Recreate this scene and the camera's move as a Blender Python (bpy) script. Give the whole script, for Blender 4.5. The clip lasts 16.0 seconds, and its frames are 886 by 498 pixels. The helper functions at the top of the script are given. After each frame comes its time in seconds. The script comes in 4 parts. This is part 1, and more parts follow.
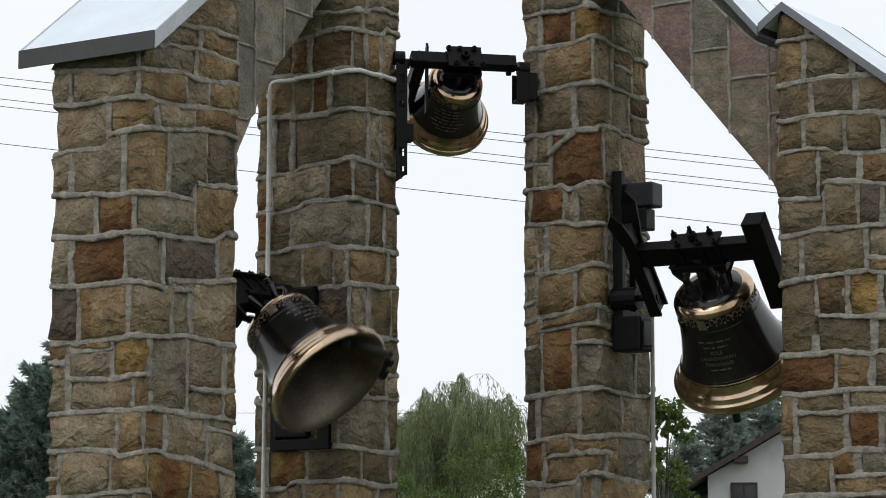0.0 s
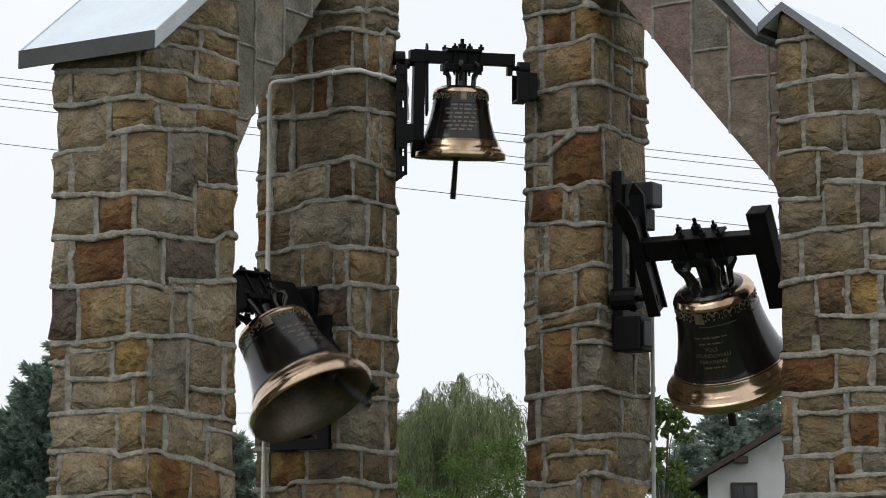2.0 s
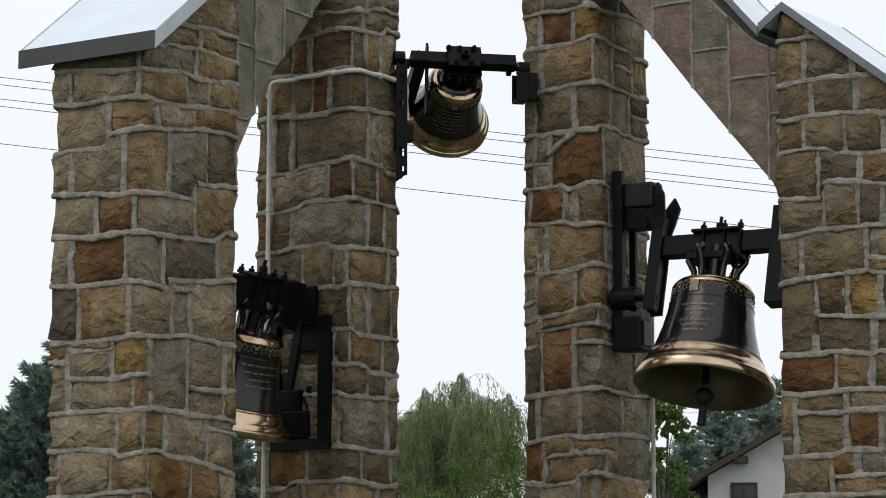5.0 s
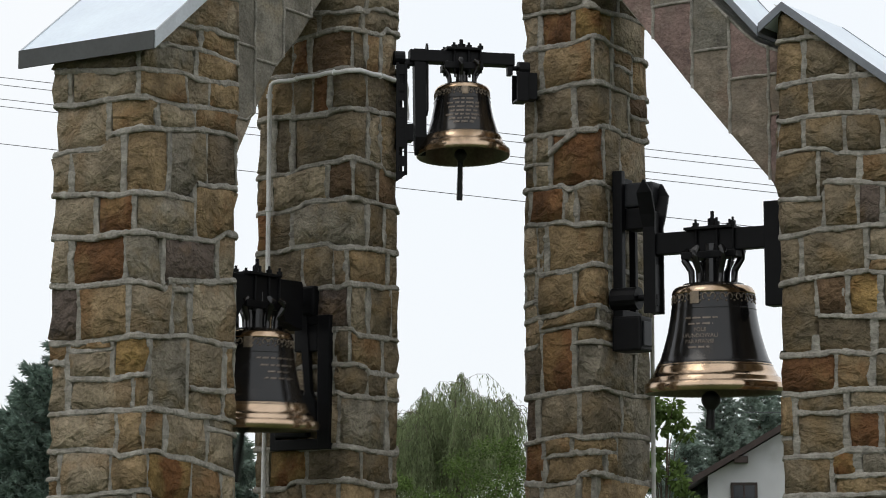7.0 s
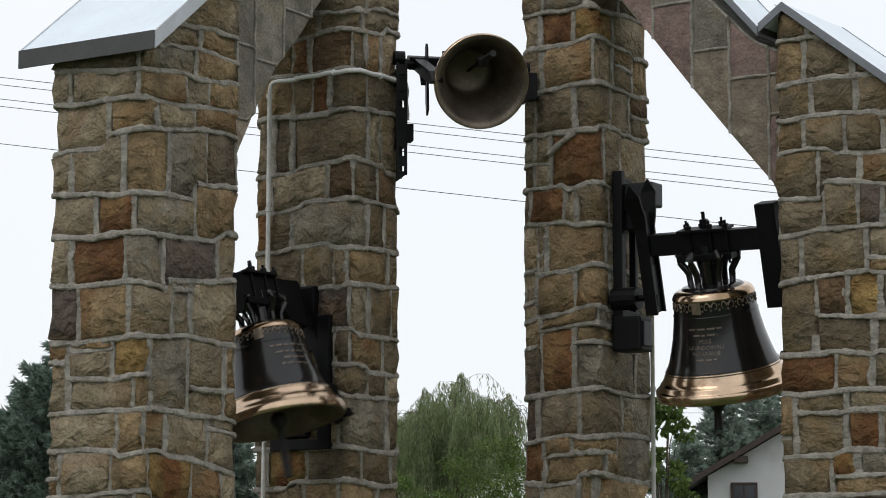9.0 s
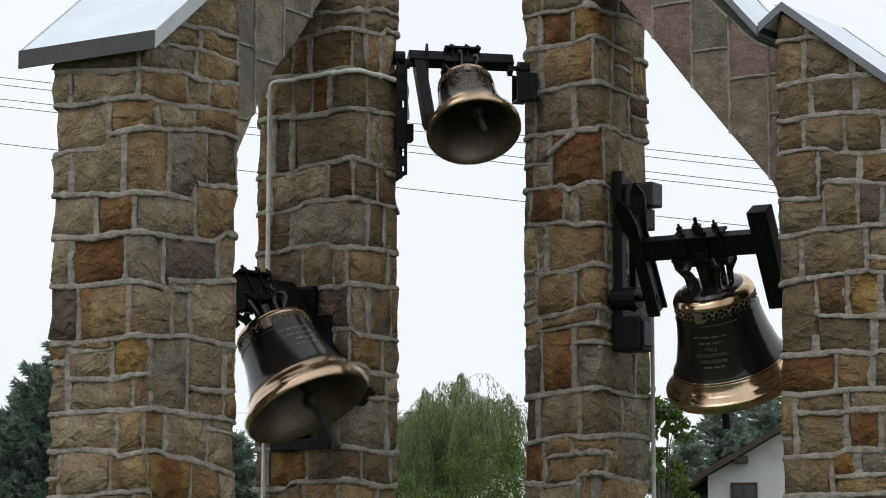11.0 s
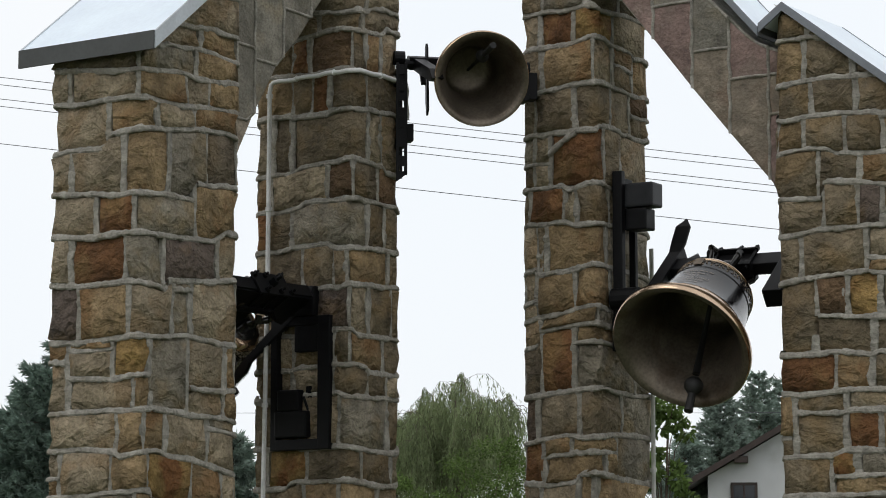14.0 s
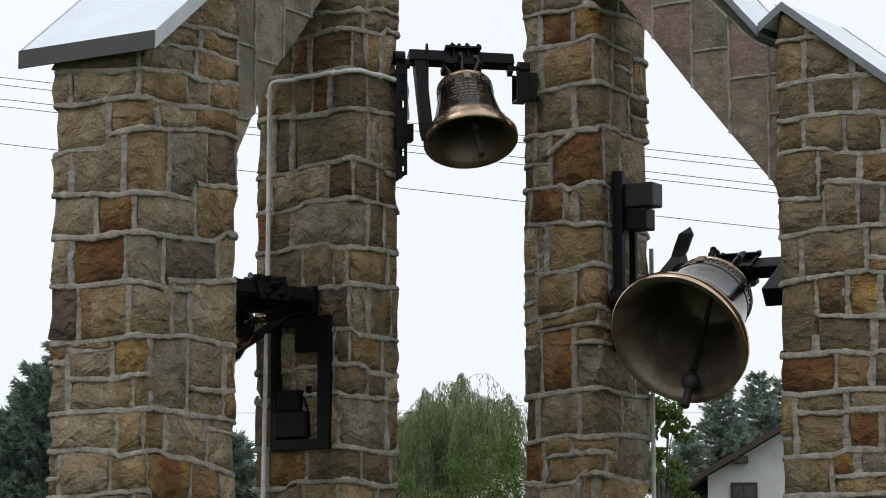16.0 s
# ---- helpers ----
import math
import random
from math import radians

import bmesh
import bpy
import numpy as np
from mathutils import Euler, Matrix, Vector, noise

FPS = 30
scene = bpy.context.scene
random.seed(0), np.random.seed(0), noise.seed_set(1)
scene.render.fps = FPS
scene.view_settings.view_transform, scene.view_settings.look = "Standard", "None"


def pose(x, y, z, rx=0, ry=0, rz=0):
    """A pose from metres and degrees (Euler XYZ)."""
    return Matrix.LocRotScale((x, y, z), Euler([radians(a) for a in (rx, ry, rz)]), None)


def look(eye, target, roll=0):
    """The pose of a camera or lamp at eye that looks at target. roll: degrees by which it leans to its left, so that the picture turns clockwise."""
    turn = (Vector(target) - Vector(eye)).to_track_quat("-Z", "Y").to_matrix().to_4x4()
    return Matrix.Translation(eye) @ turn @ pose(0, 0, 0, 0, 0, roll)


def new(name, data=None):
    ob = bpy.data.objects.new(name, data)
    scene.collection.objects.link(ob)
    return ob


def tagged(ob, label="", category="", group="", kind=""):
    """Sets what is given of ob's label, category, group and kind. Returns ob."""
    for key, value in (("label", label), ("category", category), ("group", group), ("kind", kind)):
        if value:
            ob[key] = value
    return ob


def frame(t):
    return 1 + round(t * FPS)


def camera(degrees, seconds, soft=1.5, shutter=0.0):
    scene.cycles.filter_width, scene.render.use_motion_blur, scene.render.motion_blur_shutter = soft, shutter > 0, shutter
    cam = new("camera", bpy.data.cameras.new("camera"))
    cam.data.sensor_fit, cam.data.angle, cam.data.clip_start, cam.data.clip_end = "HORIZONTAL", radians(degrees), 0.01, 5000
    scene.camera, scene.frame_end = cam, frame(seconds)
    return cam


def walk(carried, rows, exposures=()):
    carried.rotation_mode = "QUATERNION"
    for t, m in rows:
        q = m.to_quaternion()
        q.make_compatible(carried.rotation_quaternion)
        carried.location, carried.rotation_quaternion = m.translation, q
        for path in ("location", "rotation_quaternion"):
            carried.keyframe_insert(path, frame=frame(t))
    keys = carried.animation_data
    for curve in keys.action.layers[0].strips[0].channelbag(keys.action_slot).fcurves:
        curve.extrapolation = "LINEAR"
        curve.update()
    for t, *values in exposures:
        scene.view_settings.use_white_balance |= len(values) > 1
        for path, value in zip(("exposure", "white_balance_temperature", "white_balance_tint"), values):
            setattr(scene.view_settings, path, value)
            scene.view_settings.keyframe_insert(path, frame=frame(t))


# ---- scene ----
# ------------------------------------------------------------------ camera
FOV = 20.2
cam = camera(FOV, 16.0, soft=0.95, shutter=0.22)
EYE = (0.0, 0.0, 1.6)
STAND = look(EYE, (0.0, 10.0, 2.8705))
walk(cam, [(0.0, STAND), (16.0, STAND)], exposures=[(0.0, 0.0), (16.0, 0.0)])

# ------------------------------------------------------------------ overcast sky and a weak wide sun
SUN_EL, SUN_AZ = 52.0, -125.0
world = bpy.data.worlds.new("overcast_sky")
scene.world = world
world.use_nodes = True
wn, wl = world.node_tree.nodes, world.node_tree.links
wn.clear()
w_out = wn.new("ShaderNodeOutputWorld")
w_bg = wn.new("ShaderNodeBackground")
w_sky = wn.new("ShaderNodeTexSky")
w_sky.sky_type = "NISHITA"
w_sky.sun_disc = False
w_sky.sun_elevation, w_sky.sun_rotation = radians(SUN_EL), radians(SUN_AZ)
w_sky.dust_density, w_sky.air_density = 3.0, 1.0
w_scale = wn.new("ShaderNodeVectorMath")
w_scale.operation = "SCALE"
w_scale.inputs["Scale"].default_value = 0.10
w_mix = wn.new("ShaderNodeMix")
w_mix.data_type = "RGBA"
w_mix.inputs["Factor"].default_value = 0.93
w_co = wn.new("ShaderNodeTexCoord")
w_noise = wn.new("ShaderNodeTexNoise")
w_noise.inputs["Scale"].default_value = 2.2
w_noise.inputs["Detail"].default_value = 3.0
w_ramp = wn.new("ShaderNodeValToRGB")
w_ramp.color_ramp.elements[0].position, w_ramp.color_ramp.elements[0].color = 0.3, (0.90, 0.95, 1.0, 1)
w_ramp.color_ramp.elements[1].position, w_ramp.color_ramp.elements[1].color = 0.7, (1.0, 1.0, 1.0, 1)
wl.new(w_co.outputs["Generated"], w_noise.inputs["Vector"])
wl.new(w_noise.outputs["Fac"], w_ramp.inputs["Fac"])
wl.new(w_sky.outputs["Color"], w_scale.inputs[0])
wl.new(w_scale.outputs["Vector"], w_mix.inputs["A"])
wl.new(w_ramp.outputs["Color"], w_mix.inputs["B"])
wl.new(w_mix.outputs["Result"], w_bg.inputs["Color"])
w_bg.inputs["Strength"].default_value = 1.04
wl.new(w_bg.outputs["Background"], w_out.inputs["Surface"])

sun_data = bpy.data.lights.new("sun", "SUN")
sun_data.energy, sun_data.angle, sun_data.color = 0.25, radians(25), (1.0, 0.96, 0.9)
sun = new("sun", sun_data)
az = radians(SUN_AZ)
sun_from = Vector((math.sin(az) * math.cos(radians(SUN_EL)), math.cos(az) * math.cos(radians(SUN_EL)), math.sin(radians(SUN_EL))))
sun.matrix_world = look(sun_from * 60, (0, 0, 0))


# ------------------------------------------------------------------ materials
def material(name, base, rough=0.8, metal=0.0, scale=12.0, vary=0.25, bump=0.3, fine=90.0, second=None, spot=0.0, by_object=0.0, island=0.0, bump_dist=0.01):
    """A surface with variation at two scales, in metres of its own space, and a relief."""
    m = bpy.data.materials.new(name)
    m.use_nodes = True
    n, l = m.node_tree.nodes, m.node_tree.links
    bsdf = n["Principled BSDF"]
    co = n.new("ShaderNodeTexCoord")
    geo = n.new("ShaderNodeNewGeometry")
    src = co.outputs["Object"]
    if by_object:
        info = n.new("ShaderNodeObjectInfo")
        add = n.new("ShaderNodeVectorMath")
        add.operation = "MULTIPLY_ADD"
        add.inputs[1].default_value = (1, 1, 1)
        off = n.new("ShaderNodeVectorMath")
        off.operation = "SCALE"
        off.inputs[0].default_value = (31.0, 17.0, 23.0)
        l.new(info.outputs["Random"], off.inputs["Scale"])
        l.new(src, add.inputs[0])
        l.new(off.outputs["Vector"], add.inputs[2])
        src = add.outputs["Vector"]
    big = n.new("ShaderNodeTexNoise")
    big.inputs["Scale"].default_value, big.inputs["Detail"].default_value = scale, 5.0
    small = n.new("ShaderNodeTexNoise")
    small.inputs["Scale"].default_value, small.inputs["Detail"].default_value = fine, 6.0
    l.new(src, big.inputs["Vector"])
    l.new(src, small.inputs["Vector"])
    ramp = n.new("ShaderNodeValToRGB")
    dark = tuple(c * (1 - vary) for c in base)
    lite = tuple(min(1.0, c * (1 + vary)) for c in base)
    ramp.color_ramp.elements[0].position, ramp.color_ramp.elements[0].color = 0.3, (*dark, 1)
    ramp.color_ramp.elements[1].position, ramp.color_ramp.elements[1].color = 0.7, (*lite, 1)
    l.new(big.outputs["Fac"], ramp.inputs["Fac"])
    colour = ramp.outputs["Color"]
    if second:
        stain = n.new("ShaderNodeTexNoise")
        stain.inputs["Scale"].default_value, stain.inputs["Detail"].default_value = scale * 0.55, 4.0
        shift = n.new("ShaderNodeVectorMath")
        shift.inputs[1].default_value = (5.3, 9.1, 2.7)
        l.new(src, shift.inputs[0])
        l.new(shift.outputs["Vector"], stain.inputs["Vector"])
        cut = n.new("ShaderNodeMapRange")
        cut.inputs["From Min"].default_value, cut.inputs["From Max"].default_value = 0.62 - spot * 0.25, 0.72 - spot * 0.2
        l.new(stain.outputs["Fac"], cut.inputs["Value"])
        mix = n.new("ShaderNodeMix")
        mix.data_type = "RGBA"
        l.new(cut.outputs["Result"], mix.inputs["Factor"])
        l.new(colour, mix.inputs["A"])
        mix.inputs["B"].default_value = (*second, 1)
        colour = mix.outputs["Result"]
    grain = n.new("ShaderNodeMix")
    grain.data_type, grain.blend_type = "RGBA", "MULTIPLY"
    grain.inputs["Factor"].default_value = min(1.0, vary * 1.6)
    gr = n.new("ShaderNodeValToRGB")
    gr.color_ramp.elements[0].position, gr.color_ramp.elements[0].color = 0.32, (0.5, 0.5, 0.5, 1)
    gr.color_ramp.elements[1].position, gr.color_ramp.elements[1].color = 0.62, (1, 1, 1, 1)
    l.new(small.outputs["Fac"], gr.inputs["Fac"])
    l.new(colour, grain.inputs["A"])
    l.new(gr.outputs["Color"], grain.inputs["B"])
    colour = grain.outputs["Result"]
    if by_object or island:
        tone = n.new("ShaderNodeMapRange")
        amount = by_object or island
        tone.inputs["To Min"].default_value, tone.inputs["To Max"].default_value = 1 - amount, 1 + amount
        l.new(info.outputs["Random"] if by_object else geo.outputs["Random Per Island"], tone.inputs["Value"])
        hsv = n.new("ShaderNodeHueSaturation")
        l.new(tone.outputs["Result"], hsv.inputs["Value"])
        l.new(colour, hsv.inputs["Color"])
        colour = hsv.outputs["Color"]
    l.new(colour, bsdf.inputs["Base Color"])
    rr = n.new("ShaderNodeMapRange")
    rr.inputs["To Min"].default_value, rr.inputs["To Max"].default_value = max(0.02, rough - 0.1), min(1.0, rough + 0.1)
    l.new(big.outputs["Fac"], rr.inputs["Value"])
    l.new(rr.outputs["Result"], bsdf.inputs["Roughness"])
    bsdf.inputs["Metallic"].default_value = metal
    if bump:
        both = n.new("ShaderNodeMath")
        both.operation = "MULTIPLY_ADD"
        both.inputs[1].default_value = 0.45
        l.new(small.outputs["Fac"], both.inputs[0])
        l.new(big.outputs["Fac"], both.inputs[2])
        b = n.new("ShaderNodeBump")
        b.inputs["Strength"].default_value, b.inputs["Distance"].default_value = bump, bump_dist
        l.new(both.outputs["Value"], b.inputs["Height"])
        l.new(b.outputs["Normal"], bsdf.inputs["Normal"])
    return m


def stone_material(name, base, second, spot=0.3, relief=0.85):
    """Rough-hewn sandstone: chisel scars, bedding relief and cracks over the usual variation."""
    m = material(name, base, 0.9, 0.0, 8.0, 0.36, 0.55, 62.0, second, spot, by_object=0.17, bump_dist=0.022)
    n, l = m.node_tree.nodes, m.node_tree.links
    bsdf = n["Principled BSDF"]
    bsdf.inputs["Specular IOR Level"].default_value = 0.25
    soft_bump = bsdf.inputs["Normal"].links[0].from_node
    src = n["Noise Texture"].inputs["Vector"].links[0].from_socket
    warp = n.new("ShaderNodeTexNoise")
    warp.inputs["Scale"].default_value, warp.inputs["Detail"].default_value = 7.0, 3.0
    l.new(src, warp.inputs["Vector"])
    bend = n.new("ShaderNodeVectorMath")
    bend.operation = "MULTIPLY_ADD"
    bend.inputs[1].default_value = (0.15, 0.15, 0.15)
    l.new(warp.outputs["Color"], bend.inputs[0])
    l.new(src, bend.inputs[2])
    flat = n.new("ShaderNodeMapping")
    flat.inputs["Scale"].default_value = (1.0, 1.0, 1.7)
    l.new(bend.outputs["Vector"], flat.inputs["Vector"])
    chips = n.new("ShaderNodeTexVoronoi")
    chips.feature = "F1"
    chips.inputs["Scale"].default_value = 9.0
    l.new(flat.outputs["Vector"], chips.inputs["Vector"])
    hew = n.new("ShaderNodeTexNoise")
    hew.inputs["Scale"].default_value, hew.inputs["Detail"].default_value, hew.inputs["Roughness"].default_value = 13.0, 6.0, 0.60
    l.new(flat.outputs["Vector"], hew.inputs["Vector"])
    mixh = n.new("ShaderNodeMath")
    mixh.operation = "MULTIPLY_ADD"
    mixh.inputs[1].default_value = 1.7
    l.new(hew.outputs["Fac"], mixh.inputs[0])
    l.new(chips.outputs["Distance"], mixh.inputs[2])
    deep = n.new("ShaderNodeBump")
    deep.inputs["Strength"].default_value, deep.inputs["Distance"].default_value = relief, 0.045
    l.new(mixh.outputs["Value"], deep.inputs["Height"])
    l.new(soft_bump.outputs["Normal"], deep.inputs["Normal"])
    l.new(deep.outputs["Normal"], bsdf.inputs["Normal"])
    return m


STONE = {
    "t": stone_material("tan_sandstone", (0.340, 0.277, 0.190), (0.332, 0.242, 0.147), 0.5),
    "g": stone_material("grey_sandstone", (0.293, 0.258, 0.198), (0.319, 0.251, 0.158), 0.45),
    "o": stone_material("ochre_sandstone", (0.319, 0.228, 0.126), (0.285, 0.170, 0.082), 0.4),
    "r": stone_material("rust_sandstone", (0.200, 0.097, 0.043), (0.255, 0.152, 0.067), 0.5),
    "b": stone_material("brown_sandstone", (0.151, 0.096, 0.055), (0.208, 0.135, 0.074)),
    "p": stone_material("purple_brown_sandstone", (0.151, 0.117, 0.096), (0.207, 0.144, 0.093), 0.3),
    "d": stone_material("dark_sandstone", (0.180, 0.144, 0.101), (0.230, 0.174, 0.109), 0.3),
    "y": stone_material("yellow_sandstone", (0.302, 0.197, 0.077), (0.220, 0.100, 0.038), 0.4),
    "e": stone_material("olive_sandstone", (0.220, 0.175, 0.116), (0.242, 0.174, 0.096), 0.5),
    "k": stone_material("pinkish_slab", (0.270, 0.190, 0.167), (0.255, 0.196, 0.165), 0.3, 0.3),
    "m": stone_material("pale_tan_slab", (0.292, 0.243, 0.188), (0.273, 0.204, 0.154), 0.3, 0.3),
    "n": stone_material("grey_slab", (0.233, 0.215, 0.178), (0.253, 0.219, 0.161), 0.3, 0.3),
}
MORTAR = material("cement_mortar", (0.312, 0.292, 0.252), 0.95, 0.0, 14.0, 0.32, 1.0, 60.0, (0.265, 0.24, 0.195), 0.3, bump_dist=0.022)
BLACK_STEEL = material("black_painted_steel", (0.005, 0.005, 0.006), 0.5, 0.0, 14.0, 0.35, 0.15, 160.0, bump_dist=0.002)
GREY_STEEL = material("grey_steel_plate", (0.024, 0.025, 0.028), 0.42, 0.2, 10.0, 0.25, 0.15, 160.0, bump_dist=0.002)
DARK_BRONZE = material("dark_patinated_bronze", (0.011, 0.0105, 0.011), 0.16, 0.0, 9.0, 0.45, 0.05, 140.0, (0.022, 0.017, 0.013), 0.2, bump_dist=0.003)
GOLD_BRONZE = material("polished_bronze", (0.60, 0.445, 0.315), 0.15, 1.0, 7.0, 0.16, 0.08, 150.0, (0.34, 0.235, 0.145), 0.3, bump_dist=0.002)
INNER_BRONZE = material("dull_inner_bronze", (0.17, 0.140, 0.108), 0.46, 0.7, 6.0, 0.36, 0.3, 60.0, (0.11, 0.08, 0.055), 0.45, bump_dist=0.003)
RELIEF = material("worn_bronze_relief", (0.24, 0.19, 0.14), 0.38, 0.6, 30.0, 0.35, 0.1, 160.0, bump_dist=0.002)
LETTER = material("pale_raised_letters", (0.19, 0.155, 0.125), 0.4, 0.6, 20.0, 0.2, 0.0)
for dull, level in ((BLACK_STEEL, 0.16), (GREY_STEEL, 0.24), (DARK_BRONZE, 0.5)):
    dull.node_tree.nodes["Principled BSDF"].inputs["Specular IOR Level"].default_value = level
IRON = material("black_iron_clapper", (0.007, 0.0065, 0.006), 0.6, 0.0, 18.0, 0.3, 0.2, 120.0, bump_dist=0.002)
ZINC = material("pale_zinc_sheet", (0.78, 0.87, 0.97), 0.32, 0.0, 3.0, 0.06, 0.05, 40.0, bump_dist=0.003)
# FASCIA again for the left roof, its brighter light put into the base colour
FASCIA_LIT = material("lit_metal_flashing", (0.50, 0.53, 0.56), 0.45, 0.3, 5.0, 0.12, 0.08, 60.0, bump_dist=0.002)
FASCIA = material("grey_metal_flashing", (0.19, 0.203, 0.225), 0.45, 0.3, 5.0, 0.12, 0.08, 60.0, bump_dist=0.002)
# same metal as FASCIA, darkened in colour for the shade on the eave ends
EAVE_SHADED = material("shaded_eave_flashing", (0.065, 0.068, 0.066), 0.5, 0.2, 5.0, 0.15, 0.08, 60.0, bump_dist=0.002)
PIPE = material("grey_plastic_conduit", (0.70, 0.69, 0.68), 0.5, 0.0, 8.0, 0.14, 0.05, 60.0, bump_dist=0.001)
CABLE = material("overhead_cable", (0.11, 0.11, 0.12), 0.6, 0.0, 3.0, 0.1, 0.0)
RENDERED = material("white_rendered_wall", (0.60, 0.60, 0.605), 0.9, 0.0, 2.0, 0.06, 0.15, 60.0, (0.52, 0.52, 0.51), 0.1)
ROOF_TILE = material("dark_brown_roof_tile", (0.06, 0.045, 0.04), 0.75, 0.0, 4.0, 0.3, 0.5, 30.0)
FASCIA_WOOD = material("dark_brown_bargeboard", (0.045, 0.03, 0.025), 0.65, 0.0, 6.0, 0.3, 0.2, 60.0)
GLASS = material("window_glass", (0.02, 0.025, 0.03), 0.06, 0.0, 2.0, 0.1, 0.0)
BARK = material("grey_brown_bark", (0.10, 0.075, 0.055), 0.9, 0.0, 8.0, 0.35, 0.8, 50.0, bump_dist=0.03)
GRASS = material("mown_grass", (0.055, 0.085, 0.025), 0.95, 0.0, 0.7, 0.35, 0.8, 14.0, (0.10, 0.10, 0.045), 0.3, bump_dist=0.04)


def leaf_material(name, base, vary):
    m = material(name, base, 0.7, 0.0, 0.8, 0.3, 0.0, 6.0, island=vary)
    b = m.node_tree.nodes["Principled BSDF"]
    b.inputs["Specular IOR Level"].default_value = 0.2
    n, l = m.node_tree.nodes, m.node_tree.links
    glow = n.new("ShaderNodeBsdfTranslucent")
    l.new(b.inputs["Base Color"].links[0].from_socket, glow.inputs["Color"])
    both = n.new("ShaderNodeMixShader")
    both.inputs["Fac"].default_value = 0.4
    l.new(b.outputs["BSDF"], both.inputs[1])
    l.new(glow.outputs["BSDF"], both.inputs[2])
    l.new(both.outputs["Shader"], n["Material Output"].inputs["Surface"])
    return m


WILLOW = leaf_material("willow_leaves", (0.25, 0.30, 0.155), 0.25)
SHRUB = leaf_material("shrub_leaves", (0.12, 0.18, 0.05), 0.4)
SPRUCE = leaf_material("spruce_needles", (0.215, 0.29, 0.24), 0.22)
# distance haze mixed into the needle colour of the farther spruces
HAZED_SPRUCE = leaf_material("hazed_spruce_needles", (0.30, 0.375, 0.32), 0.18)


# ------------------------------------------------------------------ building helpers
def link(name, bm, mat, parent=None, smooth=False):
    me = bpy.data.meshes.new(name)
    bm.normal_update()
    bm.to_mesh(me)
    bm.free()
    me.materials.append(mat)
    if smooth:
        me.polygons.foreach_set("use_smooth", [True] * len(me.polygons))
    ob = new(name, me)
    ob.parent = parent
    return ob


def part(name, bm, mat, parent, label="", smooth=False):
    return tagged(link(name, bm, mat, parent, smooth), label)


def part_raw(name, verts, faces, mat, parent, label="", smooth=False):
    me = bpy.data.meshes.new(name)
    me.from_pydata(verts, [], faces)
    me.materials.append(mat)
    if smooth:
        me.polygons.foreach_set("use_smooth", [True] * len(me.polygons))
    me.update()
    ob = new(name, me)
    ob.parent = parent
    return tagged(ob, label)


def add_box(bm, m, sx, sy, sz, bevel=0.0):
    """A box of those sides about the pose m."""
    got = bmesh.ops.create_cube(bm, size=1.0, matrix=m @ Matrix.Diagonal((sx, sy, sz, 1)))
    if bevel:
        edges = list({e for v in got["verts"] for e in v.link_edges})
        bmesh.ops.bevel(bm, geom=edges, offset=bevel, segments=2, affect="EDGES", profile=0.6)


def add_rod(bm, a, b, r, seg=10, r2=None):
    a, b = Vector(a), Vector(b)
    d = b - a
    m = Matrix.Translation((a + b) / 2) @ d.to_track_quat("Z", "Y").to_matrix().to_4x4()
    bmesh.ops.create_cone(bm, cap_ends=True, segments=seg, radius1=r, radius2=r if r2 is None else r2, depth=d.length, matrix=m)


def add_tube(bm, points, r, seg=8):
    """A round bar that follows the points."""
    points = [Vector(p) for p in points]
    rings = []
    for i, p in enumerate(points):
        d = (points[min(i + 1, len(points) - 1)] - points[max(i - 1, 0)]).normalized()
        side = d.cross(Vector((0.13, 0.31, 0.94))).normalized()
        up = side.cross(d)
        rr = r[i] if isinstance(r, (list, tuple)) else r
        rings.append([bm.verts.new(p + (side * math.cos(2 * math.pi * k / seg) + up * math.sin(2 * math.pi * k / seg)) * rr) for k in range(seg)])
    for p, q in zip(rings, rings[1:]):
        for k in range(seg):
            bm.faces.new((p[k], p[(k + 1) % seg], q[(k + 1) % seg], q[k]))
    bm.faces.new(rings[0])
    bm.faces.new(list(reversed(rings[-1])))


def add_lathe(bm, profile, seg=64, centre=(0, 0, 0)):
    """Turns (radius, height) pairs about the z axis."""
    rings = []
    for r, h in profile:
        rings.append([bm.verts.new((centre[0] + r * math.cos(2 * math.pi * k / seg), centre[1] + r * math.sin(2 * math.pi * k / seg), centre[2] + h)) for k in range(seg)])
    for p, q in zip(rings, rings[1:]):
        for k in range(seg):
            bm.faces.new((p[k], p[(k + 1) % seg], q[(k + 1) % seg], q[k]))


def prism(bm, outline, m, depth):
    """The outline (x, z pairs in m's space) pushed along m's y by depth."""
    a = [bm.verts.new(m @ Vector((x, 0, z))) for x, z in outline]
    b = [bm.verts.new(m @ Vector((x, depth, z))) for x, z in outline]
    bm.faces.new(a)
    bm.faces.new(list(reversed(b)))
    for i in range(len(a)):
        j = (i + 1) % len(a)
        bm.faces.new((a[j], a[i], b[i], b[j]))


def thing(name, m, label, category, group="", kind=""):
    ob = new(name)
    ob.empty_display_size = 0.1
    ob.matrix_world = m
    return tagged(ob, label, category, group, kind)


def heading(h):
    """The level direction h degrees to the right of the view's axis."""
    return Vector((math.sin(radians(h)), math.cos(radians(h)), 0.0))


# ------------------------------------------------------------------ ground
bm = bmesh.new()
bmesh.ops.create_grid(bm, x_segments=60, y_segments=60, size=900.0)
tagged(link("ground", bm, GRASS), "mown green grass ground around the stone belfry", "ground", kind="structure")


